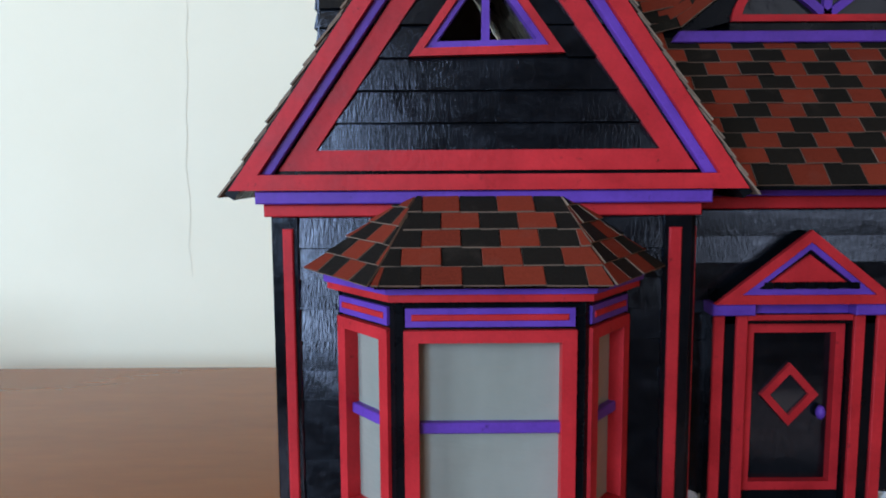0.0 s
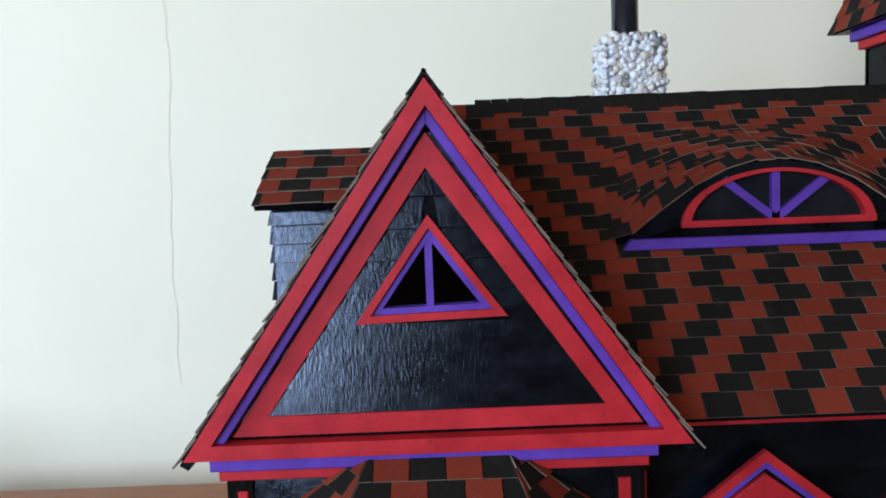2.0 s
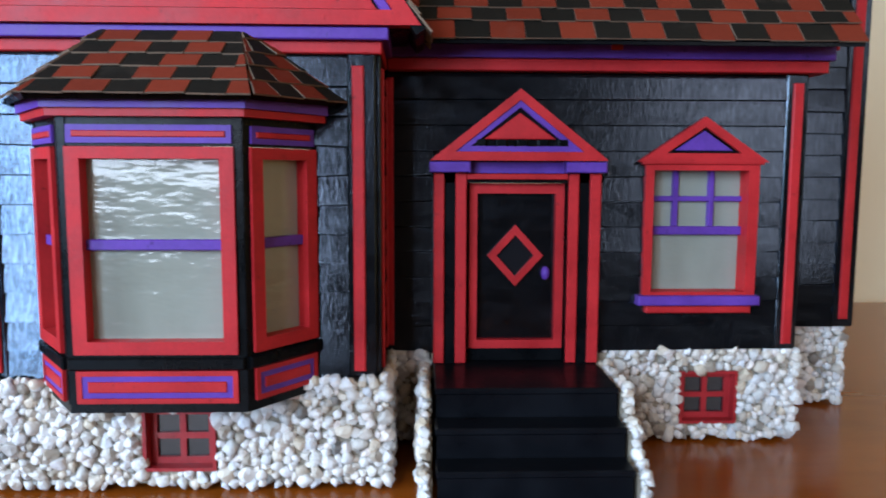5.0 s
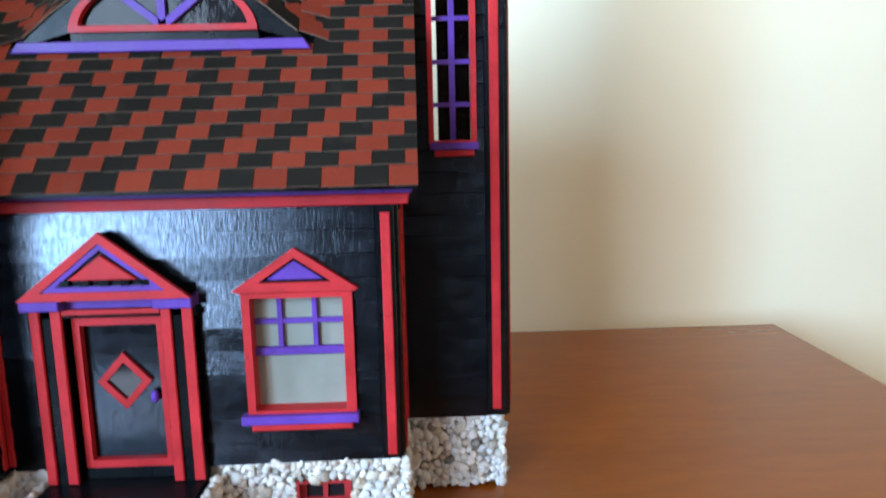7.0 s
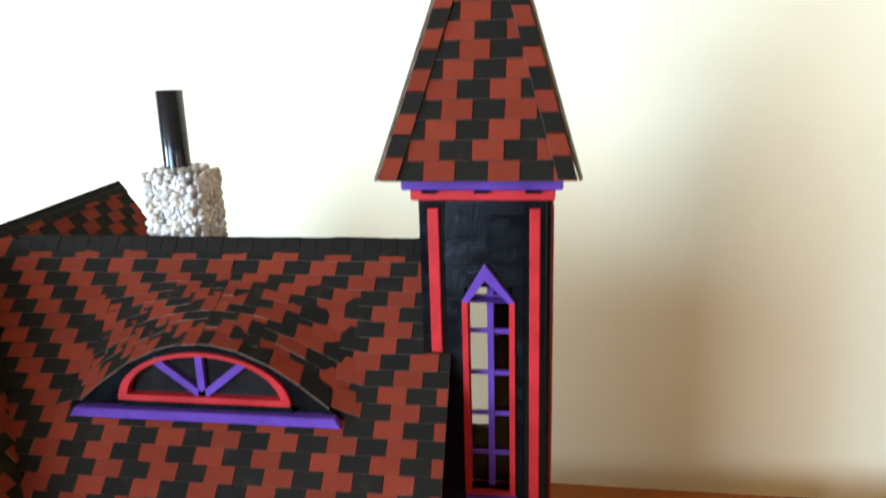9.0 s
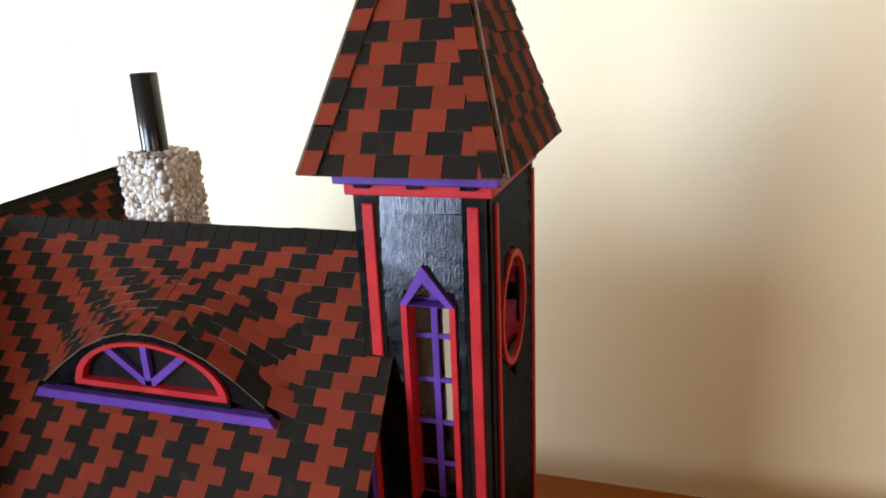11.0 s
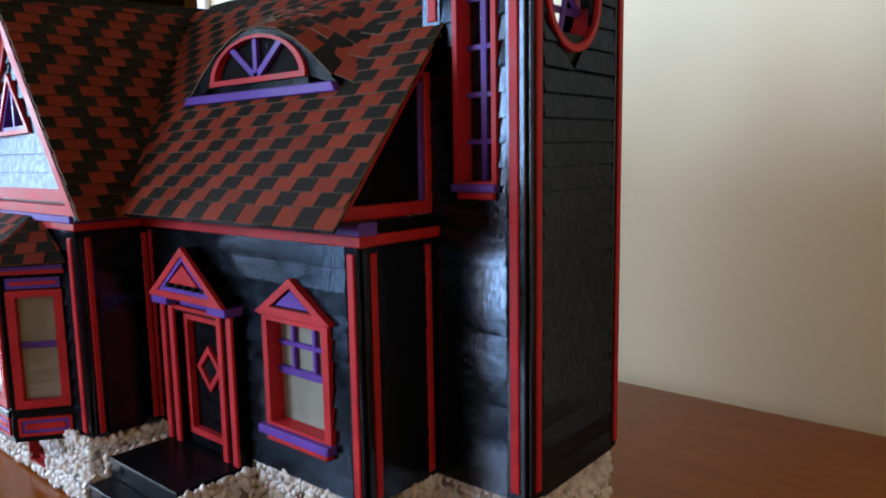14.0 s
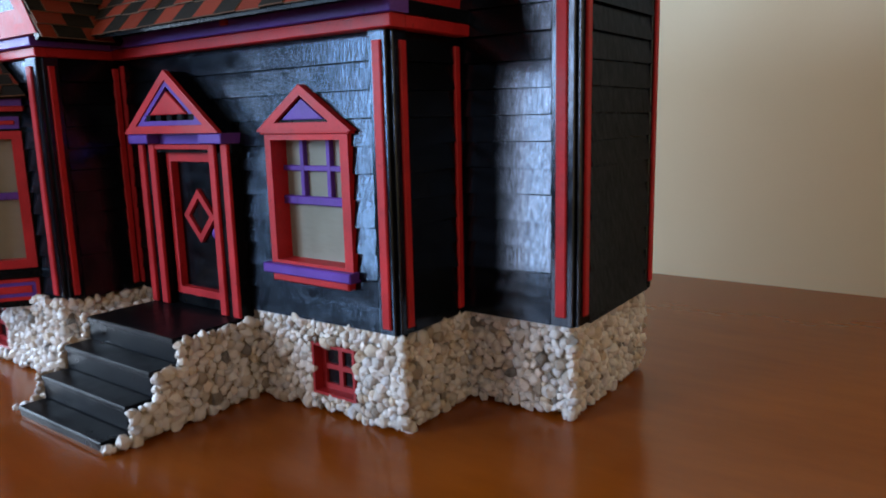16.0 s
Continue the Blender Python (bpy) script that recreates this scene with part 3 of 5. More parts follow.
def gable_front():
    half = lambda z: 1.15 * (4.05 - z) / (4.05 - 2.362)
    out = [(GX - 1.16, 2.362), (GX + 1.16, 2.362), (GX, 4.03)]
    w = part("gable_wall", ring(out, shrunk(W_TRI, 0.055), -0.09, 0.0, F_G), BLACK, house)
    hole_half = lambda z: 0.362 * (3.492 - z) / 0.50
    z = 2.53
    rnd = random.Random(5)
    while z < 3.86:
        top = z + 0.15
        parts = [((GX - half(z), GX + half(z)), (GX - half(top), GX + half(top)))]
        if top > 2.99 and z < 3.44:
            hz, ht = max(0.0, hole_half(max(z, 2.975))), max(0.0, hole_half(min(top, 3.46)))
            parts = [((GX - half(z), GX - hz), (GX - half(top), GX - ht)), ((GX + hz, GX + half(z)), (GX + ht, GX + half(top)))]
        for lo, hi in parts:
            k = 0.031 + rnd.uniform(-0.005, 0.005)
            bm = bmesh.new()
            v = [bm.verts.new(F_G(u, n, zz)) for u, n, zz in (
                (lo[0], 0.001, z), (lo[1], 0.001, z), (lo[1], k, z), (lo[0], k, z),
                (hi[0], 0.001, top - 0.004), (hi[1], 0.001, top - 0.004), (hi[1], 0.011, top - 0.004), (hi[0], 0.011, top - 0.004))]
            for f in ((3, 2, 1, 0), (4, 5, 6, 7), (3, 0, 4, 7), (1, 2, 6, 5), (2, 3, 7, 6), (0, 1, 5, 4)):
                bm.faces.new([v[i] for i in f])
            part("siding_board", bm, SIDING, w)
        z = top
    a, b, c = TRI
    # barge boards: red outside, a purple strip on the rakes, black behind, an inner red border
    part("barge_board", ring(TRI, shrunk(TRI, 0.072), 0.03, 0.112, F_G), RED, house)
    t1, t2 = shrunk(TRI, 0.073), shrunk(TRI, 0.118)
    low = t1[0][1]
    for s in (-1, 1):
        e = lambda x: GX + s * abs(x - GX)
        slope = (t1[2][1] - t1[0][1]) / (GX - t1[0][0])
        w2 = t2[1][0] - GX + (t2[1][1] - low) / slope
        poly = [(e(t1[1][0]), low), (GX, t1[2][1]), (GX, t2[2][1]), (GX + s * w2, low)]
        part("rake_strip", plate(poly if s < 0 else poly[::-1], 0.03, 0.08, F_G, 0.004), PURPLE, house)
    inner = shrunk(TRI, 0.150)
    inner[0], inner[1] = (inner[0][0], 2.452), (inner[1][0], 2.452)
    hole = [(GX - 0.812, 2.550), (GX + 0.812, 2.552), (GX - 0.012, 3.712)]
    sl = 1.452
    out = [(GX - 0.812 - 0.092 / sl - 0.115, 2.455), (GX + 0.812 + 0.092 / sl + 0.115, 2.455), (GX - 0.006, 3.712 + 0.165)]
    part("inner_border", ring(out, hole, 0.0, 0.042, F_G), RED, house)
    part("backing_board", plate(rect(GX - 1.13, GX + 1.13, 2.362, 2.455), 0.0, 0.012, F_G), BLACK, house)
    win = part("gable_window", ring(W_TRI, shrunk(W_TRI, 0.036), -0.02, 0.05, F_G), RED, house, "red and purple triangular window")
    i1 = shrunk(W_TRI, 0.037)
    part("sash", ring(i1, shrunk(W_TRI, 0.066), -0.04, 0.03, F_G), PURPLE, win)
    part("glazing_bar", plate(rect(GX - 0.03, GX + 0.005, 3.05, 3.385), -0.035, 0.025, F_G), PURPLE, win)
    part("pane", plate(shrunk(W_TRI, 0.064), -0.03, -0.027, F_G), GLASS, win).visible_shadow = False


gable_front()
part("back_gable_wall", ring([(GX - 1.12, 2.36), (GX + 1.12, 2.36), (GX, 4.2)], [(GX - 0.27, 3.29), (GX + 0.27, 3.29), (GX, 3.64)], 0.0, 0.05, FRONT(BACK - 0.02)), BLACK, house)

# block behind the gable on the far side
w = panel("side_block_wall", -2.66, GX - 0.3, 2.4, 3.575, [], FRONT(0.03))
boards(w, -2.66, GX - 0.3, 2.5, 3.555, [], FRONT(0.03), h=0.105, seed=8)
w = panel("side_block_wall", 0.03, 0.8, 2.4, 3.575, [], LEFT(-2.66))
boards(w, 0.012, 0.6, 2.5, 3.555, [], LEFT(-2.66), h=0.105, seed=9)

# door wing
DOOR_H = (-0.275, 0.28, 0.56, 1.60)
WIN_H = (0.79, 1.41, 0.92, 1.70)
w = panel("front_wall", GR, DR, PL, 2.36, [DOOR_H, WIN_H], F_D)
boards(w, GR + 0.035, DR - 0.122, PL, 2.25, [(-0.49, 0.49, 0.5, 1.75), WIN_H], F_D, seed=11)
w = panel("side_wall", DY + 0.09, 1.8, PL, 2.36, [], R_D)
boards(w, DY + 0.122, TY, PL, 2.25, [], R_D, seed=12)
trim(DR - 0.12, DR, PL, 2.25, F_D, SIDING, 0.0, 0.03, "corner_board")
trim(DR - 0.085, DR - 0.025, 0.62, 2.185, F_D, RED, 0.03, 0.045)
trim(DY, DY + 0.12, PL, 2.25, R_D, SIDING, 0.0, 0.025, "corner_board")
trim(DY + 0.05, DY + 0.10, 0.62, 2.185, R_D, RED, 0.025, 0.04)
trim(TY - 0.10, TY - 0.05, 0.62, 2.185, R_D, RED, 0.022, 0.04)
trim(GR + 0.03, GR + 0.07, 0.62, 2.2, F_D, RED, 0.022, 0.04)
for z0, z1, n, m in ((2.238, 2.305, 0.09, RED), (2.307, 2.385, 0.115, PURPLE)):
    part("cornice", plate(rect(GR + 0.04, DR + n, z0, z1), -0.03, n, F_D, 0.006), m, house)
    part("cornice", plate(rect(DY + 0.031, TY, z0, z1), -0.03, n - (0.0 if m is RED else 0.03), R_D, 0.006), m if m is RED else BLACK, house)
part("eave_hook", box(0.52, 0.585, DY - 0.132, DY - 0.115, 2.352, 2.386, 0.004), DEEP_RED, house)
# gable end of the door wing
EZ = lambda y: main_z(y) - 0.05
part("gable_end_wall", plate([(-0.2, 2.387), (1.10, 2.387), (1.10, EZ(1.10)), (-0.2, EZ(-0.2))], -0.09, 0.0, R_D), BLACK, house)
_zz = lambda y: main_z(y) - 0.045
_y0 = EAVE_Y + 0.07 / SLOPE
part("rake_board", plate([(_y0, 2.39), (_y0 + 0.15 / SLOPE, 2.39), (TY - 0.002, _zz(TY) - 0.15), (TY - 0.002, _zz(TY) - 0.002)], 0.0, 0.03, R_D), RED, house)
trim(_y0 + 0.15 / SLOPE + 0.002, TY - 0.01, 2.39, 2.475, R_D, RED, 0.0, 0.028)
trim(TY - 0.075, TY - 0.015, 2.476, _zz(TY) - 0.26, R_D, RED, 0.0, 0.028)
trim(TY - 0.125, TY - 0.08, 2.476, _zz(TY) - 0.32, R_D, PURPLE, 0.0, 0.02)

# tower
WT = [(1.955, 2.54), (2.285, 2.54), (2.285, 3.945), (2.10, 4.19), (1.955, 3.945)]
WT_H = (1.985, 2.255, 2.60, 4.05)
w = panel("tower_wall", TL, TR, PL, 4.72, [WT_H], F_T)
boards(w, TL + 0.02, TR - 0.142, PL, 4.59, [(1.97, 2.27, 2.56, 4.04), (TL, TL + 0.152, 3.42, 4.7)], F_T, seed=21)
OVAL = (0.86, 1.42, 3.45, 4.08)
w = panel("tower_wall", TY + 0.09, TB, PL, 4.72, [OVAL], R_T)
O_Y, O_Z, O_A, O_B = 1.135, 3.765, 0.335, 0.372      # oval window: middle and half axes


def oval_half(z):
    return 0.96 * O_A * math.sqrt(max(0.0, 1 - ((z - O_Z) / O_B) ** 2))


_lo = PL + 0.15 * math.floor((O_Z - O_B - PL) / 0.15)
_hi = PL + 0.15 * math.ceil((O_Z + O_B - PL) / 0.15)
boards(w, TY + 0.142, TB - 0.092, PL, _lo, [], R_T, seed=22)
boards(w, TY + 0.142, O_Y, _lo, _hi, [], R_T, edge=lambda z: (0.0, O_Y - oval_half(z)), seed=23)
boards(w, O_Y, TB - 0.092, _lo, _hi, [], R_T, edge=lambda z: (O_Y + oval_half(z), 9.0), seed=23)
boards(w, TY + 0.142, TB - 0.092, _hi, 4.59, [], R_T, seed=24)
panel("tower_wall", TY + 0.09, TB, 2.2, 4.72, [], LEFT(TL))
panel("tower_wall", TL, TR, PL, 4.72, [(1.80, 2.05, 2.45, 4.2)], FRONT(TB - 0.03), 0.05)
trim(TL, TL + 0.15, main_z(TY) - 0.1, 4.59, F_T, SIDING, 0.0, 0.03, "corner_board")
trim(TL + 0.055, TL + 0.125, main_z(TY) + 0.0, 4.535, F_T, RED, 0.03, 0.045)
trim(TR - 0.14, TR, PL, 4.59, F_T, SIDING, 0.0, 0.03, "corner_board")
trim(TR - 0.105, TR - 0.04, 0.64, 4.535, F_T, RED, 0.03, 0.045)
trim(TY, TY + 0.14, PL, 4.59, R_T, SIDING, 0.0, 0.025, "corner_board")
trim(TY + 0.05, TY + 0.105, 0.64, 4.535, R_T, RED, 0.025, 0.04)
trim(TB - 0.09, TB, PL, 4.59, R_T, SIDING, 0.0, 0.025, "corner_board")
trim(TB - 0.055, TB - 0.005, 0.64, 4.535, R_T, RED, 0.025, 0.04)
part("tower_cornice", box(TL - 0.045, TR + 0.045, TY - 0.05, TB + 0.05, 4.585, 4.655, 0.008), RED, house)
part("tower_cornice", box(TL - 0.09, TR + 0.09, TY - 0.10, TB + 0.09, 4.657, 4.735, 0.008), PURPLE, house)
for x in (TL + 0.03, (TL + TR) / 2 - 0.045, TR - 0.13):
    part("dentil", box(x, x + 0.09, TY - 0.075, TY - 0.05, 4.632, 4.656), BLACK, house)
for i in range(6):
    y = TY + 0.04 + i * 0.2
    part("dentil", box(TR + 0.045, TR + 0.07, y, y + 0.09, 4.632, 4.656), BLACK, house)


def tower_window():
    t = part("tower_window", ring(WT[:2] + [WT[2], WT[4]], rect(1.99, 2.25, 2.60, 3.945), -0.1, 0.045, F_T), RED, house, "tall red and purple lancet window")
    part("window_head", ring([WT[4], WT[2], WT[3]], [(2.0, 3.946), (2.245, 3.946), (2.10, 4.085)], -0.04, 0.06, F_T), PURPLE, t)
    part("sill", plate(rect(1.96, 2.295, 2.535, 2.585), 0.02, 0.085, F_T, 0.006), PURPLE, t)
    part("sill", plate(rect(1.99, 2.265, 2.49, 2.533), 0.02, 0.06, F_T, 0.006), RED, t)
    part("glazing_bar", plate(rect(2.105, 2.145, 2.60, 4.05), -0.075, -0.05, F_T), PURPLE, t)
    for z in (2.83, 3.12, 3.41, 3.70, 3.93):
        part("glazing_bar", plate(rect(1.99, 2.25, z, z + 0.03), -0.07, -0.055, F_T), PURPLE, t)
    part("pane", plate(rect(1.99, 2.25, 2.6, 4.05), -0.085, -0.082, F_T), GLASS, t).visible_shadow = False


tower_window()


def oval_window():
    cy, cz, a, b, k = O_Y, O_Z, O_A, O_B, 40
    el = lambda f: [(cy + a * f * math.cos(i * math.tau / k), cz + b * f * math.sin(i * math.tau / k)) for i in range(k)]
    t = part("oval_window", ring(el(1.0), el(0.885), -0.02, 0.04, R_T), RED, house, "red oval window with purple crossed bars")
    part("reveal", ring(el(0.90), el(0.87), -0.13, 0.02, R_T), DEEP_RED, t)
    part("surround", ring([(0.80, 3.40), (1.475, 3.40), (1.475, 4.13), (0.80, 4.13)] , [(cy + a * .7 * c, cz + b * .7 * s) for c, s in ((-1, -1), (1, -1), (1, 1), (-1, 1))], -0.004, 0.012, R_T), BLACK, t)
    star = [(cy + a * 0.82 * math.sin(i * math.tau / 5), cz - b * 0.82 * math.cos(i * math.tau / 5)) for i in range(5)]
    for i in range(5):
        p, q = Vector(star[i]), Vector(star[(i + 2) % 5])
        n = (q - p).normalized()
        n = Vector((-n.y, n.x)) * 0.022
        part("glazing_bar", plate([tuple(p + n), tuple(q + n), tuple(q - n), tuple(p - n)], -0.095 - 0.004 * i, -0.080 - 0.004 * i, R_T), PURPLE, t)


oval_window()


# ---- dollhouse: bay window ----
def bay_window():
    pts = [(-2.51, GY), (-2.205, GY - 0.38), (-1.38, GY - 0.38), (-1.09, GY)]
    floor = [*pts]
    bm = bmesh.new()
    for z in (0.52, 0.565):
        for p in floor:
            bm.verts.new((*p, z))
    bm.verts.ensure_lookup_table()
    v = bm.verts
    bm.faces.new([v[i] for i in (3, 2, 1, 0)]), bm.faces.new([v[i] for i in (4, 5, 6, 7)])
    for i in range(4):
        bm.faces.new((v[i], v[(i + 1) % 4], v[4 + (i + 1) % 4], v[4 + i]))
    t = part("bay_window", bm, BLACK, house, "three-sided bay window with pale frosted panes")
    for p, q in zip(pts, pts[1:]):
        f, d = slanted(p, q)
        g = 0.035                         # black corner post
        part("bay_post", plate(rect(-0.005, g, 0.565, 1.915), -0.03, 0.006, f), BLACK, t)
        part("bay_post", plate(rect(d - g, d + 0.005, 0.565, 1.915), -0.03, 0.006, f), BLACK, t)
        a, b = g, d - g
        part("bay_panel", plate(rect(a, b, 0.565, 0.80), -0.03, 0.0, f), BLACK, t)
        part("bay_panel", plate(rect(a, b, 1.765, 1.915), -0.03, 0.0, f), BLACK, t)
        part("ledge", plate(rect(a - 0.03, b + 0.03, 0.73, 0.79), -0.01, 0.03, f, 0.008), BLACK, t)
        for k, (z0, z1) in enumerate(((0.57, 0.725), (1.778, 1.860))):
            if k == 0:
                part("panel_frame", ring(rect(a + .005, b - .005, z0, z1), shrunk(rect(a + .005, b - .005, z0, z1), 0.024), 0.0, 0.02, f), RED, t)
                z0, z1, aa, bb = z0 + 0.025, z1 - 0.025, a + 0.03, b - 0.03
            else:
                aa, bb = a + 0.008, b - 0.008
            part("panel_border", ring(rect(aa, bb, z0, z1), shrunk(rect(aa, bb, z0, z1), 0.026), 0.0, 0.016, f), PURPLE, t)
            part("panel_bar", plate(shrunk(rect(aa, bb, z0, z1), 0.027), 0.0, 0.022, f, 0.004), RED, t)
        hole = rect(a + 0.065, b - 0.065, 0.865, 1.708)
        part("window_frame", ring(rect(a, b, 0.803, 1.762), hole, -0.06, 0.024, f), RED, t)
        part("pane", plate(rect(a + 0.05, b - 0.05, 0.855, 1.716), -0.055, -0.05, f), FILM, t)
        part("meeting_rail", plate(rect(a + 0.055, b - 0.055, 1.287, 1.337), -0.05, -0.012, f, 0.005), PURPLE, t)
    # cornice in two steps
    for z0, z1, o, m in ((1.895, 1.93, 0.055, RED), (1.931, 1.982, 0.075, PURPLE)):
        for i, (p, q) in enumerate(zip(pts, pts[1:])):
            f, d = slanted(p, q)
            e = o * math.tan(radians(25.5))
            a, b = (0 if i == 0 else -e), (d if i == 2 else d + e)
            bm = bmesh.new()
            vs = [bm.verts.new(f(u, n, z)) for z in (z0, z1) for u, n in ((a * 0, -0.03), (d, -0.03), (b, o), (a, o))]
            for fc in ((3, 2, 1, 0), (4, 5, 6, 7), (0, 1, 5, 4), (1, 2, 6, 5), (2, 3, 7, 6), (3, 0, 4, 7)):
                bm.faces.new([vs[j] for j in fc])
            part("bay_cornice", bm, m, t)


bay_window()


# ---- dollhouse: front door and porch ----
def front_door():
    t = part("front_door", plate(rect(-0.24, 0.245, 0.60, 1.55), -0.05, -0.01, F_D), SIDING, house, "black panel door with a red diamond window")
    part("door_frame", ring(rect(-0.278, 0.285, 0.60, 1.592), rect(-0.232, 0.235, 0.652, 1.532), -0.03, 0.045, F_D), RED, t)
    dia = lambda a, b: [(0.0 - a, 1.16), (0.0, 1.16 - b), (a, 1.16), (0.0, 1.16 + b)]
    part("diamond_frame", ring(dia(0.168, 0.185), dia(0.112, 0.124), -0.01, 0.018, F_D), RED, t)
    part("pane", plate(dia(0.113, 0.125), -0.01, -0.004, F_D), GLOSS_BLACK, t)
    bm = bmesh.new()
    bmesh.ops.create_uvsphere(bm, u_segments=12, v_segments=8, radius=0.03)
    for v in bm.verts:
        v.co = Vector((v.co.x * 0.9 + 0.182, v.co.y - 0.02, v.co.z * 1.4 + 1.055))
    part("handle", bm, PURPLE, t, smooth=True)


m_, nt_, b_ = material("black_glass")
b_.inputs["Base Color"].default_value = (0.01, 0.01, 0.012, 1)
b_.inputs["Roughness"].default_value = 0.08
GLOSS_BLACK = m_
front_door()
part("threshold", box(-0.28, 0.285, -0.05, 0.06, 0.53, 0.602), BLACK, house)


def porch():
    t = part("porch", plate(rect(-0.50, 0.50, 1.595, 1.65), 0.0, 0.10, F_D), BLACK, house, "red and purple door surround with pilasters and a pediment")
    part("lintel_strip", plate(rect(-0.30, 0.29, 1.615, 1.648), 0.10, 0.115, F_D, 0.004), RED, t)
    for a, b in ((-0.49, -0.30), (0.295, 0.485)):
        part("pilaster", plate(rect(a, b, PL - 0.06, 1.652), 0.0, 0.10, F_D), BLACK, t)
        part("pilaster_strip", plate(rect(a, a + 0.06, PL - 0.055, 1.652), 0.10, 0.122, F_D, 0.005), RED, t)
        part("pilaster_strip", plate(rect(b - 0.064, b, PL - 0.055, 1.652), 0.10, 0.122, F_D, 0.005), RED, t)
        part("capital", plate(rect(a - 0.025, b + 0.018, 1.655, 1.718), 0.0, 0.175, F_D, 0.006), PURPLE, t)
    part("lintel", plate(rect(-0.28, 0.276, 1.652, 1.716), 0.0, 0.085, F_D), PURPLE, t)
    tri = [(-0.515, 1.722), (0.508, 1.722), (-0.003, 2.125)]
    part("pediment", plate(shrunk(tri, 0.006), 0.0, 0.16, F_D), SIDING, t)
    part("pediment_border", ring(tri, shrunk(tri, 0.05), 0.16, 0.195, F_D), RED, t)
    part("pediment_strip", ring(shrunk(tri, 0.051), shrunk(tri, 0.081), 0.16, 0.185, F_D), PURPLE, t)
    part("pediment_field", plate([(-0.205, 1.842), (0.20, 1.842), (-0.003, 1.990)], 0.16, 0.19, F_D, 0.005), RED, t)
    for i in range(5):
        x = -0.25 + i * 0.118
        part("dentil", box(x, x + 0.05, DY - 0.186, DY - 0.16, 1.804, 1.841), BLACK, t)


porch()


def front_window():
    t = part("front_window", ring(rect(0.765, 1.447, 0.925, 1.705), rect(0.815, 1.385, 0.945, 1.672), -0.085, 0.055, F_D), RED, house, "red sash window with purple bars and a pale pane")
    tri = [(0.715, 1.722), (1.49, 1.722), (1.105, 1.985)]
    part("pediment", plate(shrunk(tri, 0.006), 0.0, 0.05, F_D), BLACK, t)
    part("pediment_border", ring(tri, shrunk(tri, 0.05), 0.02, 0.075, F_D), RED, t)
    part("pediment_field", plate(shrunk(tri, 0.066), 0.05, 0.062, F_D, 0.004), PURPLE, t)
    part("head", plate(rect(0.742, 1.47, 1.706, 1.74), 0.0, 0.07, F_D, 0.006), RED, t)
    part("sill", plate(rect(0.73, 1.463, 0.868, 0.926), 0.0, 0.105, F_D, 0.008), PURPLE, t)
    part("apron", plate(rect(0.785, 1.422, 0.818, 0.866), 0.0, 0.075, F_D, 0.008), RED, t)
    part("pane", plate(rect(0.80, 1.40, 0.93, 1.69), -0.075, -0.07, F_D), FILM, t)
    part("meeting_rail", plate(rect(0.812, 1.388, 1.283, 1.334), -0.07, -0.028, F_D, 0.005), PURPLE, t)
    part("glazing_bar", plate(rect(0.812, 1.388, 1.486, 1.518), -0.07, -0.038, F_D, 0.004), PURPLE, t)
    for x in (0.962, 1.182):
        part("glazing_bar", plate(rect(x, x + 0.033, 1.335, 1.675), -0.07, -0.036, F_D, 0.004), PURPLE, t)


front_window()

# ---- dollhouse: roofs ----
class Heap:
    """Many small boxes gathered into one mesh."""

    def __init__(self):
        self.v, self.f, self.m = [], [], []

    def add(self, eight, side=1):
        k = len(self.v)
        self.v += [tuple(p) for p in eight]
        for n, f in enumerate(((0, 1, 2, 3), (7, 6, 5, 4), (4, 5, 1, 0), (5, 6, 2, 1), (6, 7, 3, 2), (7, 4, 0, 3))):
            self.f.append([k + i for i in f])
            self.m.append(0 if n == 0 else side)

    def mesh(self, name, mats, off):
        me = bpy.data.meshes.new(name)
        me.from_pydata([Vector(p) * S - off for p in self.v], [], self.f)
        for m in mats:
            me.materials.append(m)
        me.polygons.foreach_set("material_index", self.m)
        me.update()
        return me


ROOF_RND = random.Random(31)
# half-tile shift of each row, from the eave up
BOND = list(itertools.accumulate((0, 1, 1, 1, 1, 1, 1, -1, 1, -1, 1, -1, 1, 1, 1, 1, -1, 1, 1, 1, 1, -1, 1, 1)))
BOND_BACK = BOND[:9] + [BOND[8] - k for k in range(1, 12)]   # beside the dormer the upper rows step the other way
ZIGZAG = list(itertools.accumulate((0, -1, 1, 1, -1, 1, 1, -1, 1, -1, 1, 1, -1, 1, -1, 1, 1, -1)))


def shingle_box(ll, lr, ur, ul, n, lift=0.024):
    """Eight corners of a shingle that lies on four roof points, its lower edge lifted."""
    j = ROOF_RND.uniform(-0.004, 0.006)
    hi, lo = n * (lift + j), n * 0.008
    top = [ll + hi, lr + hi + n * ROOF_RND.uniform(-0.003, 0.003), ur + lo, ul + lo]
    return top + [p - n * 0.009 for p in top]


def cover(parent, tiles, apart):
    """tiles: (dark, eight corners). With apart each is an object of its own, else they are joined by colour."""
    off = ORIGIN[parent.name]
    if apart:
        for dark, eight, *side in tiles:
            h = Heap()
            h.add(eight, *side)
            ob = new("shingle", h.mesh("shingle", [SHINGLE_DARK if dark else SHINGLE_RED, EDGE], off))
            ob.parent = parent
        return
    for dark in (False, True):
        h = Heap()
        for d, eight, *side in tiles:
            if d == dark:
                h.add(eight, *side)
        if h.v:
            ob = new("shingle_layer", h.mesh("shingle_layer", [SHINGLE_DARK if dark else SHINGLE_RED, EDGE], off))
            ob.parent = parent
            tagged(ob, kind="stuff")


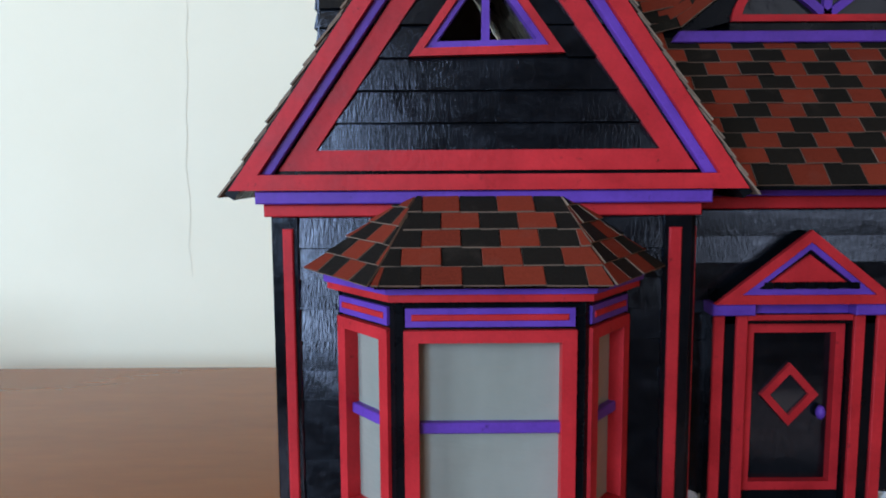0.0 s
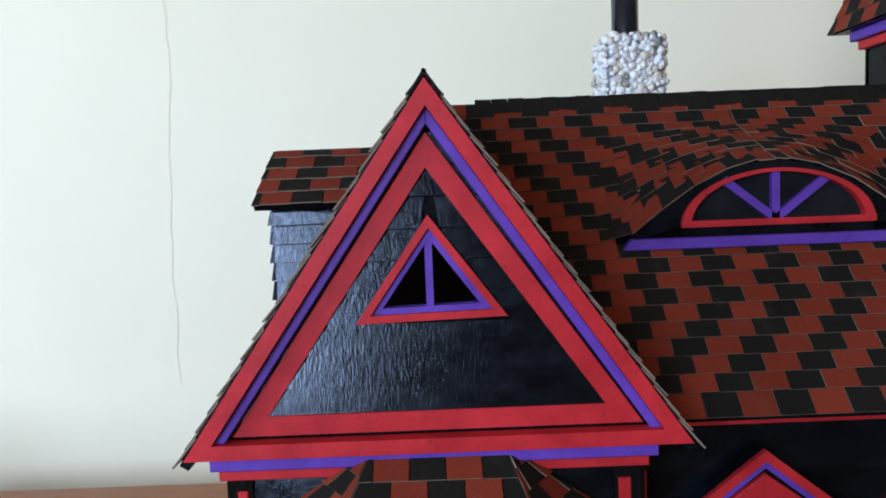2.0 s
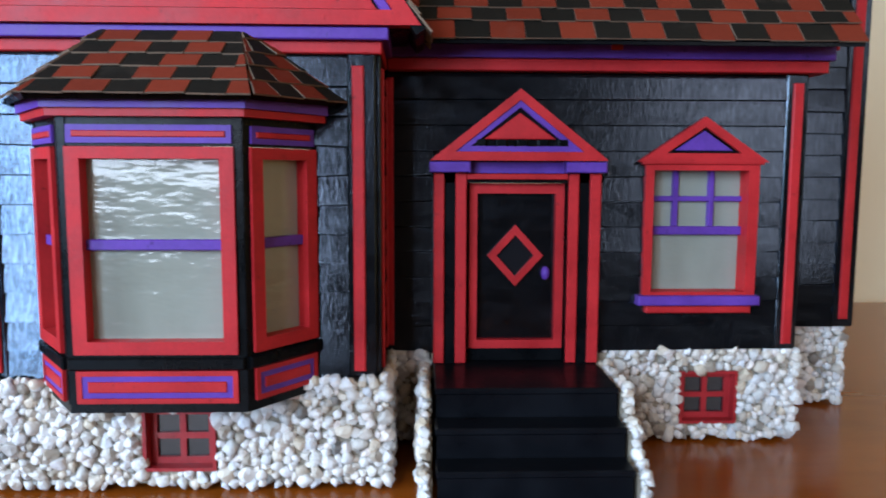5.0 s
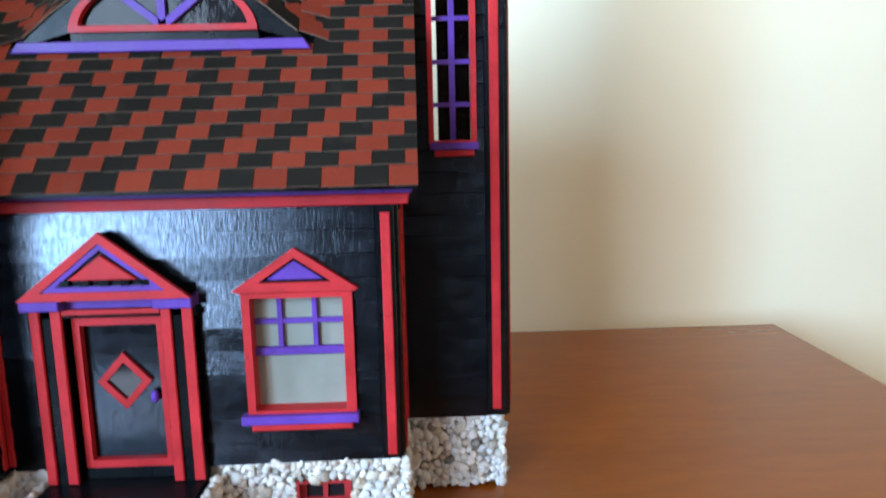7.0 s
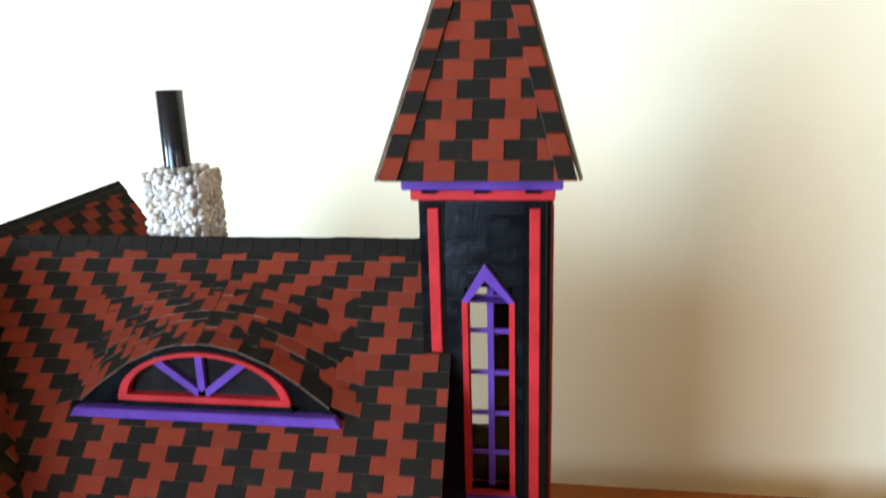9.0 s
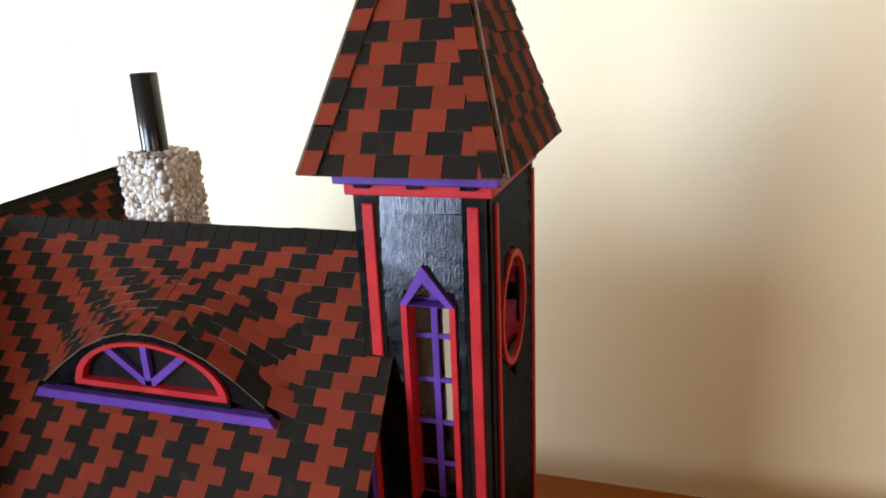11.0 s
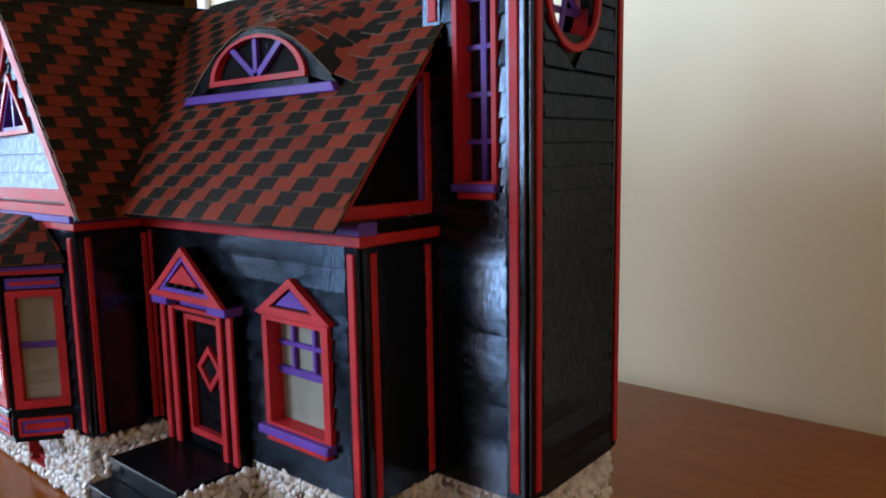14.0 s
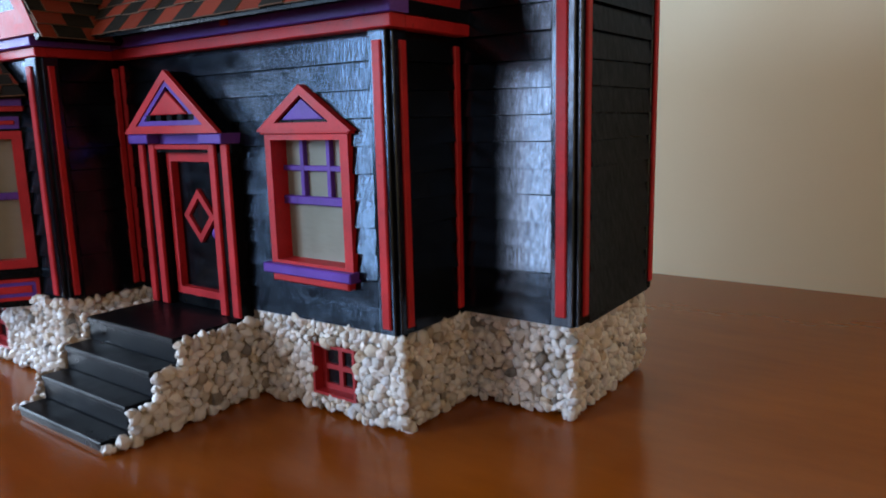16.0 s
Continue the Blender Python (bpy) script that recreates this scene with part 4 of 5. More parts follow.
DORM_X, DORM_W, DORM_Y, DORM_H, DORM_D = 0.295, 0.93, 0.36, 0.475, 0.60


def dormer_rise(x, y):
    u = (x - DORM_X) / DORM_W
    if abs(u) >= 1 or y < DORM_Y:
        return 0.0
    k = 1 - (y - DORM_Y) / DORM_D
    return DORM_H * (1 - u * u) ** 1.15 * max(0.0, k) if k > 0 else 0.0


def main_point(x, y):
    return Vector((x, y, main_z(y) + dormer_rise(x, y)))


def main_roof():
    th = 0.02
    deck = [(-0.56, EAVE_Y), (DR + 0.145, EAVE_Y), (DR + 0.145, TY - 0.005), (TL - 0.002, TY - 0.005), (TL - 0.002, RIDGE_Y), (GX + 0.03, RIDGE_Y)]
    bm = bmesh.new()
    a = [bm.verts.new((x, y, main_z(y))) for x, y in deck]
    b = [bm.verts.new((x, y, main_z(y) - th)) for x, y in deck]
    bm.faces.new(a), bm.faces.new(b[::-1])
    for i in range(len(deck)):
        bm.faces.new((a[i], b[i], b[(i + 1) % len(deck)], a[(i + 1) % len(deck)]))
    roof = part("roof", bm, BLACK, house, "steep roof of red and charcoal card shingles with an eyebrow dormer")
    bm = bmesh.new()
    back = [(GX + 0.03, RIDGE_Y), (TL - 0.002, RIDGE_Y), (TL - 0.002, 2.0), (-1.0, 2.0)]
    a = [bm.verts.new((x, y, main_z(y) - 0.002)) for x, y in back]
    b = [bm.verts.new((x, y, main_z(y) - th)) for x, y in back]
    bm.faces.new(a), bm.faces.new(b[::-1])
    for i in range(4):
        bm.faces.new((a[i], b[i], b[(i + 1) % 4], a[(i + 1) % 4]))
    part("back_slope", bm, SHINGLE_DARK, roof)
    # the hood over the eyebrow window
    bm = bmesh.new()
    nx, ny = 36, 12
    grid = [[bm.verts.new(main_point(DORM_X + DORM_W * (2 * i / nx - 1) * 0.999, DORM_Y + 0.003 + (DORM_D - 0.01) * j / ny) - Vector((0, 0, 0.022))) for i in range(nx + 1)] for j in range(ny + 1)]
    for j in range(ny):
        for i in range(nx):
            bm.faces.new((grid[j][i], grid[j][i + 1], grid[j + 1][i + 1], grid[j + 1][i]))
    part("dormer_hood", bm, BLACK, roof, smooth=True)
    # shingles: a taller starter row, then even rows
    cos = 1 / math.hypot(1, SLOPE)
    w, e, first = 0.19, 0.1075, 0.14
    dy = e * cos
    rows = int(((RIDGE_Y - EAVE_Y) / cos - first) / e) + 2
    near, far = [], []
    for r in range(rows):
        y0 = EAVE_Y - 0.005 + (0.0 if r == 0 else (first + (r - 1) * e) * cos)
        y1 = min(y0 + (first + 0.5 * e) * cos if r == 0 else y0 + 1.55 * dy, RIDGE_Y - 0.002)
        if y1 - y0 < 0.03:
            continue
        right = DR + 0.155 if y0 < TY - 0.09 else TL - 0.004
        strips = [(BOND, -9.0, 9.0)] if r < 9 else [(BOND_BACK, -9.0, DORM_X), (BOND, DORM_X, 9.0)]
        row = []
        for bond, lo, hi in strips:
            for c in range(-24, 30):
                x0 = (c + 0.5 * bond[r % len(bond)]) * w
                row.append((max(x0, lo), min(x0 + w - 0.004, hi - 0.004), c % 2 == 0))
        for x0, x1, dark in row:
            x1 = min(x1, right)
            mid = (x0 + x1) / 2
            if x1 - x0 < 0.03 or mid < GX + 0.05 or gable_z(mid + 0.05, y0) > main_z(y0) + dormer_rise(mid, y0) + 0.03:
                continue
            across = y0 < DORM_Y + 0.004 < y1 and abs(mid - DORM_X) < DORM_W + 0.07
            if across:
                under = min(y1, DORM_Y - 0.004)
                if under - y0 > 0.03:
                    flat = lambda x, y: Vector((x, y, main_z(y)))
                    q = [flat(x0, y0), flat(x1, y0), flat(x1, under), flat(x0, under)]
                    n = ((q[1] - q[0]).cross(q[3] - q[0])).normalized()
                    far.append((dark, shingle_box(*q, n)))
                if y0 + dy < DORM_Y + 0.004:
                    continue
            ys = DORM_Y + 0.004 if across else y0
            q = [main_point(x0, ys), main_point(x1, ys), main_point(x1, y1), main_point(x0, y1)]
            if across and dormer_rise(mid, ys) > 0.05:
                for p in q[:2]:
                    p.y -= 0.03
            n = ((q[1] - q[0]).cross(q[3] - q[0])).normalized()
            hood = dormer_rise(mid, ys) > 0.01
            tile = (dark, shingle_box(*q, n, 0.010 if hood else 0.024))
            (near if mid > -0.35 and len(near) < 215 else far).append(tile)
    cover(roof, near, True)
    cover(roof, far, False)
    # ridge caps
    n = 27
    for i in range(n):
        x0 = GX + 0.32 + (TL - GX - 0.33) * i / n
        x1 = x0 + (TL - GX - 0.33) / n - 0.004
        h = Heap()
        lift = 0.030 + ROOF_RND.uniform(0, 0.006)
        for s in (-1, 1):
            p = [Vector((x0, RIDGE_Y + s * 0.085, RIDGE_Z - 0.085 * SLOPE + lift)), Vector((x1, RIDGE_Y + s * 0.085, RIDGE_Z - 0.085 * SLOPE + lift)),
                 Vector((x1, RIDGE_Y, RIDGE_Z + lift)), Vector((x0, RIDGE_Y, RIDGE_Z + lift))]
            nn = Vector((0, s * SLOPE, 1)).normalized()
            h.add((p if s < 0 else p[::-1]) + [v - nn * 0.014 for v in (p if s < 0 else p[::-1])], 0)
        ob = new("ridge_cap", h.mesh("ridge_cap", [SHINGLE_DARK], ORIGIN[house.name]))
        ob.parent = roof


main_roof()


def dormer_window():
    f = FRONT(DORM_Y)
    k = 30
    bell = [(DORM_X + DORM_W * u, main_z(DORM_Y) - 0.004 + DORM_H * (1 - u * u) ** 1.15) for u in (1 - 2 * i / k for i in range(k + 1))]
    cx, cz, a, b = 0.305, 3.325, 0.585, 0.335
    arch = lambda g: [(cx + a * g * math.cos(math.pi * i / k), cz + (0.0 if g == 1 else (1 - g) * 0.11) + (b * g) * math.sin(math.pi * i / k)) for i in range(k + 1)]
    # black face: strips between the bell and the arch
    bm = bmesh.new()
    ar = arch(1.0)
    for n0, n1 in ((-0.03, 0.02),):
        for i in range(k):
            plate([bell[i], bell[i + 1], ar[i + 1], ar[i]][::-1], n0, n1, f, 0, bm)
    plate(rect(cx - a, cx + a, main_z(DORM_Y) - 0.004, cz), -0.03, 0.02, f, 0, bm)
    t = part("dormer_window", bm, BLACK, house, "black eyebrow dormer with a red and purple fan window")
    in_ = arch(0.90)
    bm = bmesh.new()
    for i in range(k):
        plate([ar[i], ar[i + 1], in_[i + 1], in_[i]][::-1], -0.02, 0.045, f, 0, bm)
    plate(rect(cx - a, cx + a, cz - 0.005, cz + 0.034), -0.02, 0.05, f, 0, bm)
    part("arch_frame", bm, RED, t)
    for ang, length in ((90, 0.30), (38, 0.40), (142, 0.40)):
        d = Vector((math.cos(radians(ang)), math.sin(radians(ang))))
        nrm = Vector((-d.y, d.x)) * 0.024
        p, q = Vector((cx - 0.01, cz + 0.03)), Vector((cx - 0.01, cz + 0.03)) + d * length
        part("glazing_bar", plate([tuple(p - nrm), tuple(q - nrm), tuple(q + nrm), tuple(p + nrm)], -0.01, 0.025, f), PURPLE, t)
    part("pane", plate(in_, -0.016, -0.012, f), DARK_PANE, t)
    part("sill", plate([(DORM_X - 0.935, 3.196), (DORM_X + 0.925, 3.196), (DORM_X + 0.885, 3.262), (DORM_X - 0.885, 3.262)], 0.0, 0.075, f, 0.006), PURPLE, t)


# opaque pane, the unlit space behind it is put into its colour
m_, nt_, b_ = material("dark_interior_pane")
nt_.links.new(ramp(nt_, noise_tex(nt_, 40), [(0.3, (0.008, 0.008, 0.009)), (0.7, (0.016, 0.015, 0.016))]), b_.inputs["Base Color"])
b_.inputs["Roughness"].default_value = 0.10
b_.inputs["Specular IOR Level"].default_value = 0.12
bump(nt_, b_, noise_tex(nt_, 60), 0.3, 0.002)
DARK_PANE = m_
dormer_window()


def trapezoid_tiles(A, B, C, D, w, e, phase=0.0, lift=0.024, hang=0.03, bond=ZIGZAG):
    """Shingles on a flat face: A, B the eave from end to end, D, C the top edge over them."""
    A, B, C, D = map(Vector, (A, B, C, D))
    n = ((B - A).cross(D - A)).normalized()
    up = ((D + C) / 2 - (A + B) / 2)
    length = up.length
    rows = int(length / e + 0.6)
    out = []
    ex = (B - A).normalized()
    o = (A + B) / 2
    for r in range(rows):
        t0, t1 = (r * e - hang) / length, min((r * e + 1.5 * e) / length, 1.0)
        l0, r0 = A.lerp(D, max(t0, -0.05)), B.lerp(C, max(t0, -0.05))
        l1, r1 = A.lerp(D, t1), B.lerp(C, t1)
        u = lambda p: (p - o).dot(ex)
        c = -40
        while c < 40:
            a0 = (c + 0.5 * bond[r % len(bond)] + phase) * w
            c += 1
            b0 = a0 + w - 0.005
            lo = (max(a0, u(l0)), min(b0, u(r0)))
            hi = (max(a0, u(l1)), min(b0, u(r1)))
            if lo[1] - lo[0] < 0.02:
                continue
            if hi[1] - hi[0] < 0.004:
                m = min(max((lo[0] + lo[1]) / 2, u(l1)), u(r1))
                hi = (m - 0.002, m + 0.002)
            on = lambda l, rr, k: l.lerp(rr, (k - u(l)) / max(1e-6, u(rr) - u(l)))
            q = [on(l0, r0, lo[0]), on(l0, r0, lo[1]), on(l1, r1, hi[1]), on(l1, r1, hi[0])]
            out.append((c % 2 == 0, shingle_box(*q, n, lift)))
    return out


def slab(points, th, mat, parent, name, label=""):
    """A flat roof board under a polygon."""
    pts = [Vector(p) for p in points]
    n = ((pts[1] - pts[0]).cross(pts[2] - pts[0])).normalized()
    bm = bmesh.new()
    a, b = [bm.verts.new(p) for p in pts], [bm.verts.new(p - n * th) for p in pts]
    bm.faces.new(a), bm.faces.new(b[::-1])
    for i in range(len(pts)):
        bm.faces.new((a[i], b[i], b[(i + 1) % len(pts)], a[(i + 1) % len(pts)]))
    return part(name, bm, mat, parent, label)


def bent(quad, th=0.05, k=10):
    """A roof board that follows four corners which do not lie in one plane."""
    A, B, C, D = map(Vector, quad)
    n = ((B - A).cross(D - A)).normalized() * th
    bm = bmesh.new()
    rows = [[bm.verts.new(p - m) for p in (A.lerp(B, i / k), D.lerp(C, i / k))] for m in (n * 0, n) for i in range(k + 1)]
    for i in range(k):
        a, b, c, d = rows[i], rows[i + 1], rows[k + 1 + i], rows[k + 2 + i]
        bm.faces.new((a[0], b[0], b[1], a[1])), bm.faces.new((c[0], c[1], d[1], d[0]))
        bm.faces.new((a[0], c[0], d[0], b[0])), bm.faces.new((a[1], b[1], d[1], c[1]))
    a, c = rows[0], rows[k + 1]
    bm.faces.new((a[0], a[1], c[1], c[0]))
    a, c = rows[k], rows[2 * k + 1]
    bm.faces.new((a[1], a[0], c[0], c[1]))
    return bm


def gable_roof():
    y0, y1 = GY - 0.105, BACK
    z0, z1 = ridge_z(y0), ridge_z(y1)
    right = [(GX + G_EAVE, y0, G_EZ), (GX + G_EAVE, y1, G_EZ), (GX, y1, z1), (GX, y0, z0)]
    left = [(GX - G_EAVE, y1, G_EZ), (GX - G_EAVE, y0, G_EZ), (GX, y0, z0), (GX, y1, z1)]
    roof = part("gable_roof", bent(right), BLACK, house, "steep shingled roof of the gabled wing")
    part("roof_board", bent(left), BLACK, roof)
    tiles = []
    for dark, eight in trapezoid_tiles(*right, 0.19, 0.1075, bond=BOND):
        c = sum((Vector(p) for p in eight[:4]), Vector()) / 4
        if c.y > 1.3 or c.y < EAVE_Y or c.z > main_z(c.y) - 0.06:
            tiles.append((dark, eight))
    cover(roof, tiles, False)
    cover(roof, trapezoid_tiles(*left, 0.19, 0.1075, bond=BOND), False)
    n = 27
    for i in range(n):
        ya, yb = y0 - 0.01 + (y1 - y0) * i / n, y0 - 0.01 + (y1 - y0) * (i + 1) / n - 0.004
        za, zb = ridge_z(ya) + 0.03, ridge_z(yb) + 0.03
        sl = (z0 - G_EZ) / G_EAVE
        h = Heap()
        for s in (-1, 1):
            p = [Vector((GX + s * 0.08, ya, za - 0.08 * sl)), Vector((GX + s * 0.08, yb, zb - 0.08 * sl)), Vector((GX, yb, zb)), Vector((GX, ya, za))]
            nn = Vector((s * sl, 0, 1)).normalized()
            p = p if s > 0 else p[::-1]
            h.add(p + [v - nn * 0.014 for v in p], 0)
        ob = new("ridge_cap", h.mesh("ridge_cap", [SHINGLE_DARK], ORIGIN[house.name]))
        ob.parent = roof
    # small roof of the block beside the gable
    front = [(-2.75, -0.05, 3.56), (GX - 0.2, -0.05, 3.56), (GX - 0.2, 0.40, 3.87), (-2.72, 0.40, 3.87)]
    b = slab(front, 0.04, BLACK, house, "side_block_roof", "small shingled roof beside the gable")
    slab([(GX - 0.2, 0.86, 3.56), (-2.75, 0.86, 3.56), (-2.72, 0.40, 3.87), (GX - 0.2, 0.40, 3.87)], 0.04, SHINGLE_DARK, b, "roof_board")
    cover(b, trapezoid_tiles(*front, 0.172, 0.12), False)


gable_roof()


def bay_roof():
    A, B, C, D = (-2.63, GY - 0.04, 2.0), (-2.285, GY - 0.515, 1.985), (-1.305, GY - 0.515, 1.985), (-0.96, GY - 0.04, 2.0)
    E, F = (-2.10, GY - 0.03, 2.36), (-1.46, GY - 0.03, 2.36)
    roof = slab([B, C, F, E], 0.03, BLACK, house, "bay_roof", "small hipped shingle roof over the bay window")
    slab([A, B, E], 0.03, BLACK, roof, "roof_board")
    slab([C, D, F], 0.03, BLACK, roof, "roof_board")
    cover(roof, trapezoid_tiles(B, C, F, E, 0.172, 0.115, 0.3), True)
    cover(roof, trapezoid_tiles(A, B, E, E, 0.15, 0.115) + trapezoid_tiles(C, D, F, F, 0.15, 0.115), False)


bay_roof()


def tower_roof():
    x0, x1, y0, y1, z = 1.535, 2.635, 0.37, 2.02, 4.765
    apex = (2.085, 1.20, 6.65)
    c = [(x0, y0, z), (x1, y0, z), (x1, y1, z), (x0, y1, z)]
    roof = slab([c[0], c[1], apex], 0.04, BLACK, house, "tower_roof", "tall pointed tower roof of red and charcoal shingles")
    for i in (1, 2, 3):
        slab([c[i], c[(i + 1) % 4], apex], 0.04, BLACK, roof, "roof_board")
    part("soffit", box(x0 + 0.01, x1 - 0.01, y0 + 0.01, y1 - 0.01, z - 0.028, z - 0.005), BLACK, roof)
    front = trapezoid_tiles(c[0], c[1], apex, apex, 0.182, 0.12, 0.35)
    low = [t for t in front if t[1][0].z < 5.6]
    cover(roof, low, True)
    cover(roof, [t for t in front if t[1][0].z >= 5.6], False)
    for i in (1, 2, 3):
        cover(roof, trapezoid_tiles(c[i], c[(i + 1) % 4], apex, apex, 0.182, 0.12), False)
    # folded caps along the two front hips
    ap = Vector(apex)
    for corner, inward in ((Vector(c[0]), Vector((1, 0, 0))), (Vector(c[1]), Vector((-1, 0, 0)))):
        hip = ap - corner
        n = 16
        side = Vector((0, 1, 0))
        nf = Vector((0, -(apex[2] - z), apex[1] - y0)).normalized()
        ns = Vector((-inward.x * (apex[2] - z), 0, abs(apex[0] - corner.x))).normalized()
        for i in range(n):
            k0, k1 = i / n - 0.012, (i + 1) / n - 0.006
            if k1 > 0.97:
                continue
            p, q = corner + hip * k0, corner + hip * k1
            wid = 0.105 * min(1, (1 - k1) * 3)
            h = Heap()
            a = [p, p + inward * wid, q + inward * wid, q]
            a = [v + nf * 0.034 for v in a]
            if inward.x < 0:
                a = [a[1], a[0], a[3], a[2]]
            h.add(a + [v - nf * 0.012 for v in a])
            b = [p + side * wid, p, q, q + side * wid]
            b = [v + ns * 0.034 for v in b]
            if inward.x < 0:
                b = [b[1], b[0], b[3], b[2]]
            h.add(b + [v - ns * 0.012 for v in b])
            ob = new("hip_cap", h.mesh("hip_cap", [SHINGLE_DARK if (i + (inward.x > 0)) % 2 == 0 else SHINGLE_RED, EDGE], ORIGIN[house.name]))
            ob.parent = roof


tower_roof()

# ---- dollhouse: pebble plinth, steps, chimney ----
PEBBLES = []


def pebble_mesh(k):
    bm = bmesh.new()
    bmesh.ops.create_icosphere(bm, subdivisions=2, radius=1.0)
    rnd = random.Random(100 + k)
    sx, sy, sz = rnd.uniform(0.85, 1.2), rnd.uniform(0.75, 1.05), rnd.uniform(0.5, 0.7)
    for v in bm.verts:
        d = 1 + 0.42 * noise.noise(v.co * 1.4 + Vector((k * 7.3, 0, 0))) + 0.10 * noise.noise(v.co * 3.1 + Vector((0, k * 3.1, 0)))
        v.co = Vector((v.co.x * sx, v.co.y * sy, v.co.z * sz)) * d
    for _ in range(11):                   # broken flat sides
        n = Vector((rnd.uniform(-1, 1), rnd.uniform(-1, 1), rnd.uniform(-0.3, 1))).normalized()
        cut = rnd.uniform(0.46, 0.72)
        for v in bm.verts:
            over = v.co.dot(n) - cut
            if over > 0:
                v.co -= n * over * 0.94
    me = mesh_of("pebble", bm, PEBBLE, Vector((0, 0, 0)), smooth=k % 3 == 0)
    PEBBLES.append(me)


for _k in range(14):
    pebble_mesh(_k)

STONE_RND = random.Random(77)


def pebble_spots(inside, u0, u1, z0, z1, sizes=(0.016, 0.056)):
    """Dart throwing: spots (u, z, radius) that fill a patch of wall."""
    area = (u1 - u0) * (z1 - z0)
    spots = []
    cell = {}
    for big in (1.0, 0.72, 0.5, 0.36):
        for _ in range(int(area * 1500)):
            u, z = STONE_RND.uniform(u0, u1), STONE_RND.uniform(z0, z1)
            r = sizes[0] + (sizes[1] - sizes[0]) * big * STONE_RND.uniform(0.45, 1.0) ** 1.3
            if not inside(u, z):
                continue
            ci, cj = int(u / 0.12), int(z / 0.12)
            near = [s for i in (-1, 0, 1) for j in (-1, 0, 1) for s in cell.get((ci + i, cj + j), ())]
            if all((u - a) ** 2 + (z - b) ** 2 > (0.54 * (r + c)) ** 2 for a, b, c in near):
                spots.append((u, z, r))
                cell.setdefault((ci, cj), []).append((u, z, r))
    return spots


def pebble_pose(face, u, z, r, depth=0.35):
    p = Vector(face(u, r * depth, z))
    n = (Vector(face(u, 1, z)) - Vector(face(u, 0, z))).normalized()
    q = n.to_track_quat("Z", "Y").to_matrix().to_4x4()
    return Matrix.Translation(p * S) @ q @ pose(0, 0, 0, STONE_RND.uniform(-18, 18), STONE_RND.uniform(-18, 18), STONE_RND.uniform(0, 360)) @ Matrix.Diagonal((r * 1.12, r * 1.12, r * 1.12, 1))


def set_pebbles(parent, poses, apart):
    if apart:
        for m in poses:
            piece("pebble", STONE_RND.choice(PEBBLES), m, parent)
        return
    if not poses:
        return
    vs, fs, flat, k = [], [], [], 0
    off = ORIGIN[parent.name]
    cache = [(np.array([tuple(v.co) for v in me.vertices]), [tuple(p.vertices) for p in me.polygons], i % 3 == 0) for i, me in enumerate(PEBBLES)]
    for m in poses:
        co, faces, round_ = STONE_RND.choice(cache)
        mm = np.array(m)
        vs.append(co @ mm[:3, :3].T + mm[:3, 3] - np.array(off))
        fs += [tuple(i + k for i in f) for f in faces]
        flat += [round_] * len(faces)
        k += len(co)
    me = bpy.data.meshes.new("pebble_layer")
    me.from_pydata(np.concatenate(vs).tolist(), [], fs)
    me.materials.append(PEBBLE)
    me.polygons.foreach_set("use_smooth", flat)
    me.update()
    ob = new("pebble_layer", me)
    ob.parent = parent
    tagged(ob, kind="stuff")


B1 = (1.03, 1.385, 0.115, 0.445)      # basement window of the door wing
B2 = (-2.0, -1.625, 0.105, 0.440)     # basement window of the gabled wing
IN = 0.045                            # the core lies behind the stones


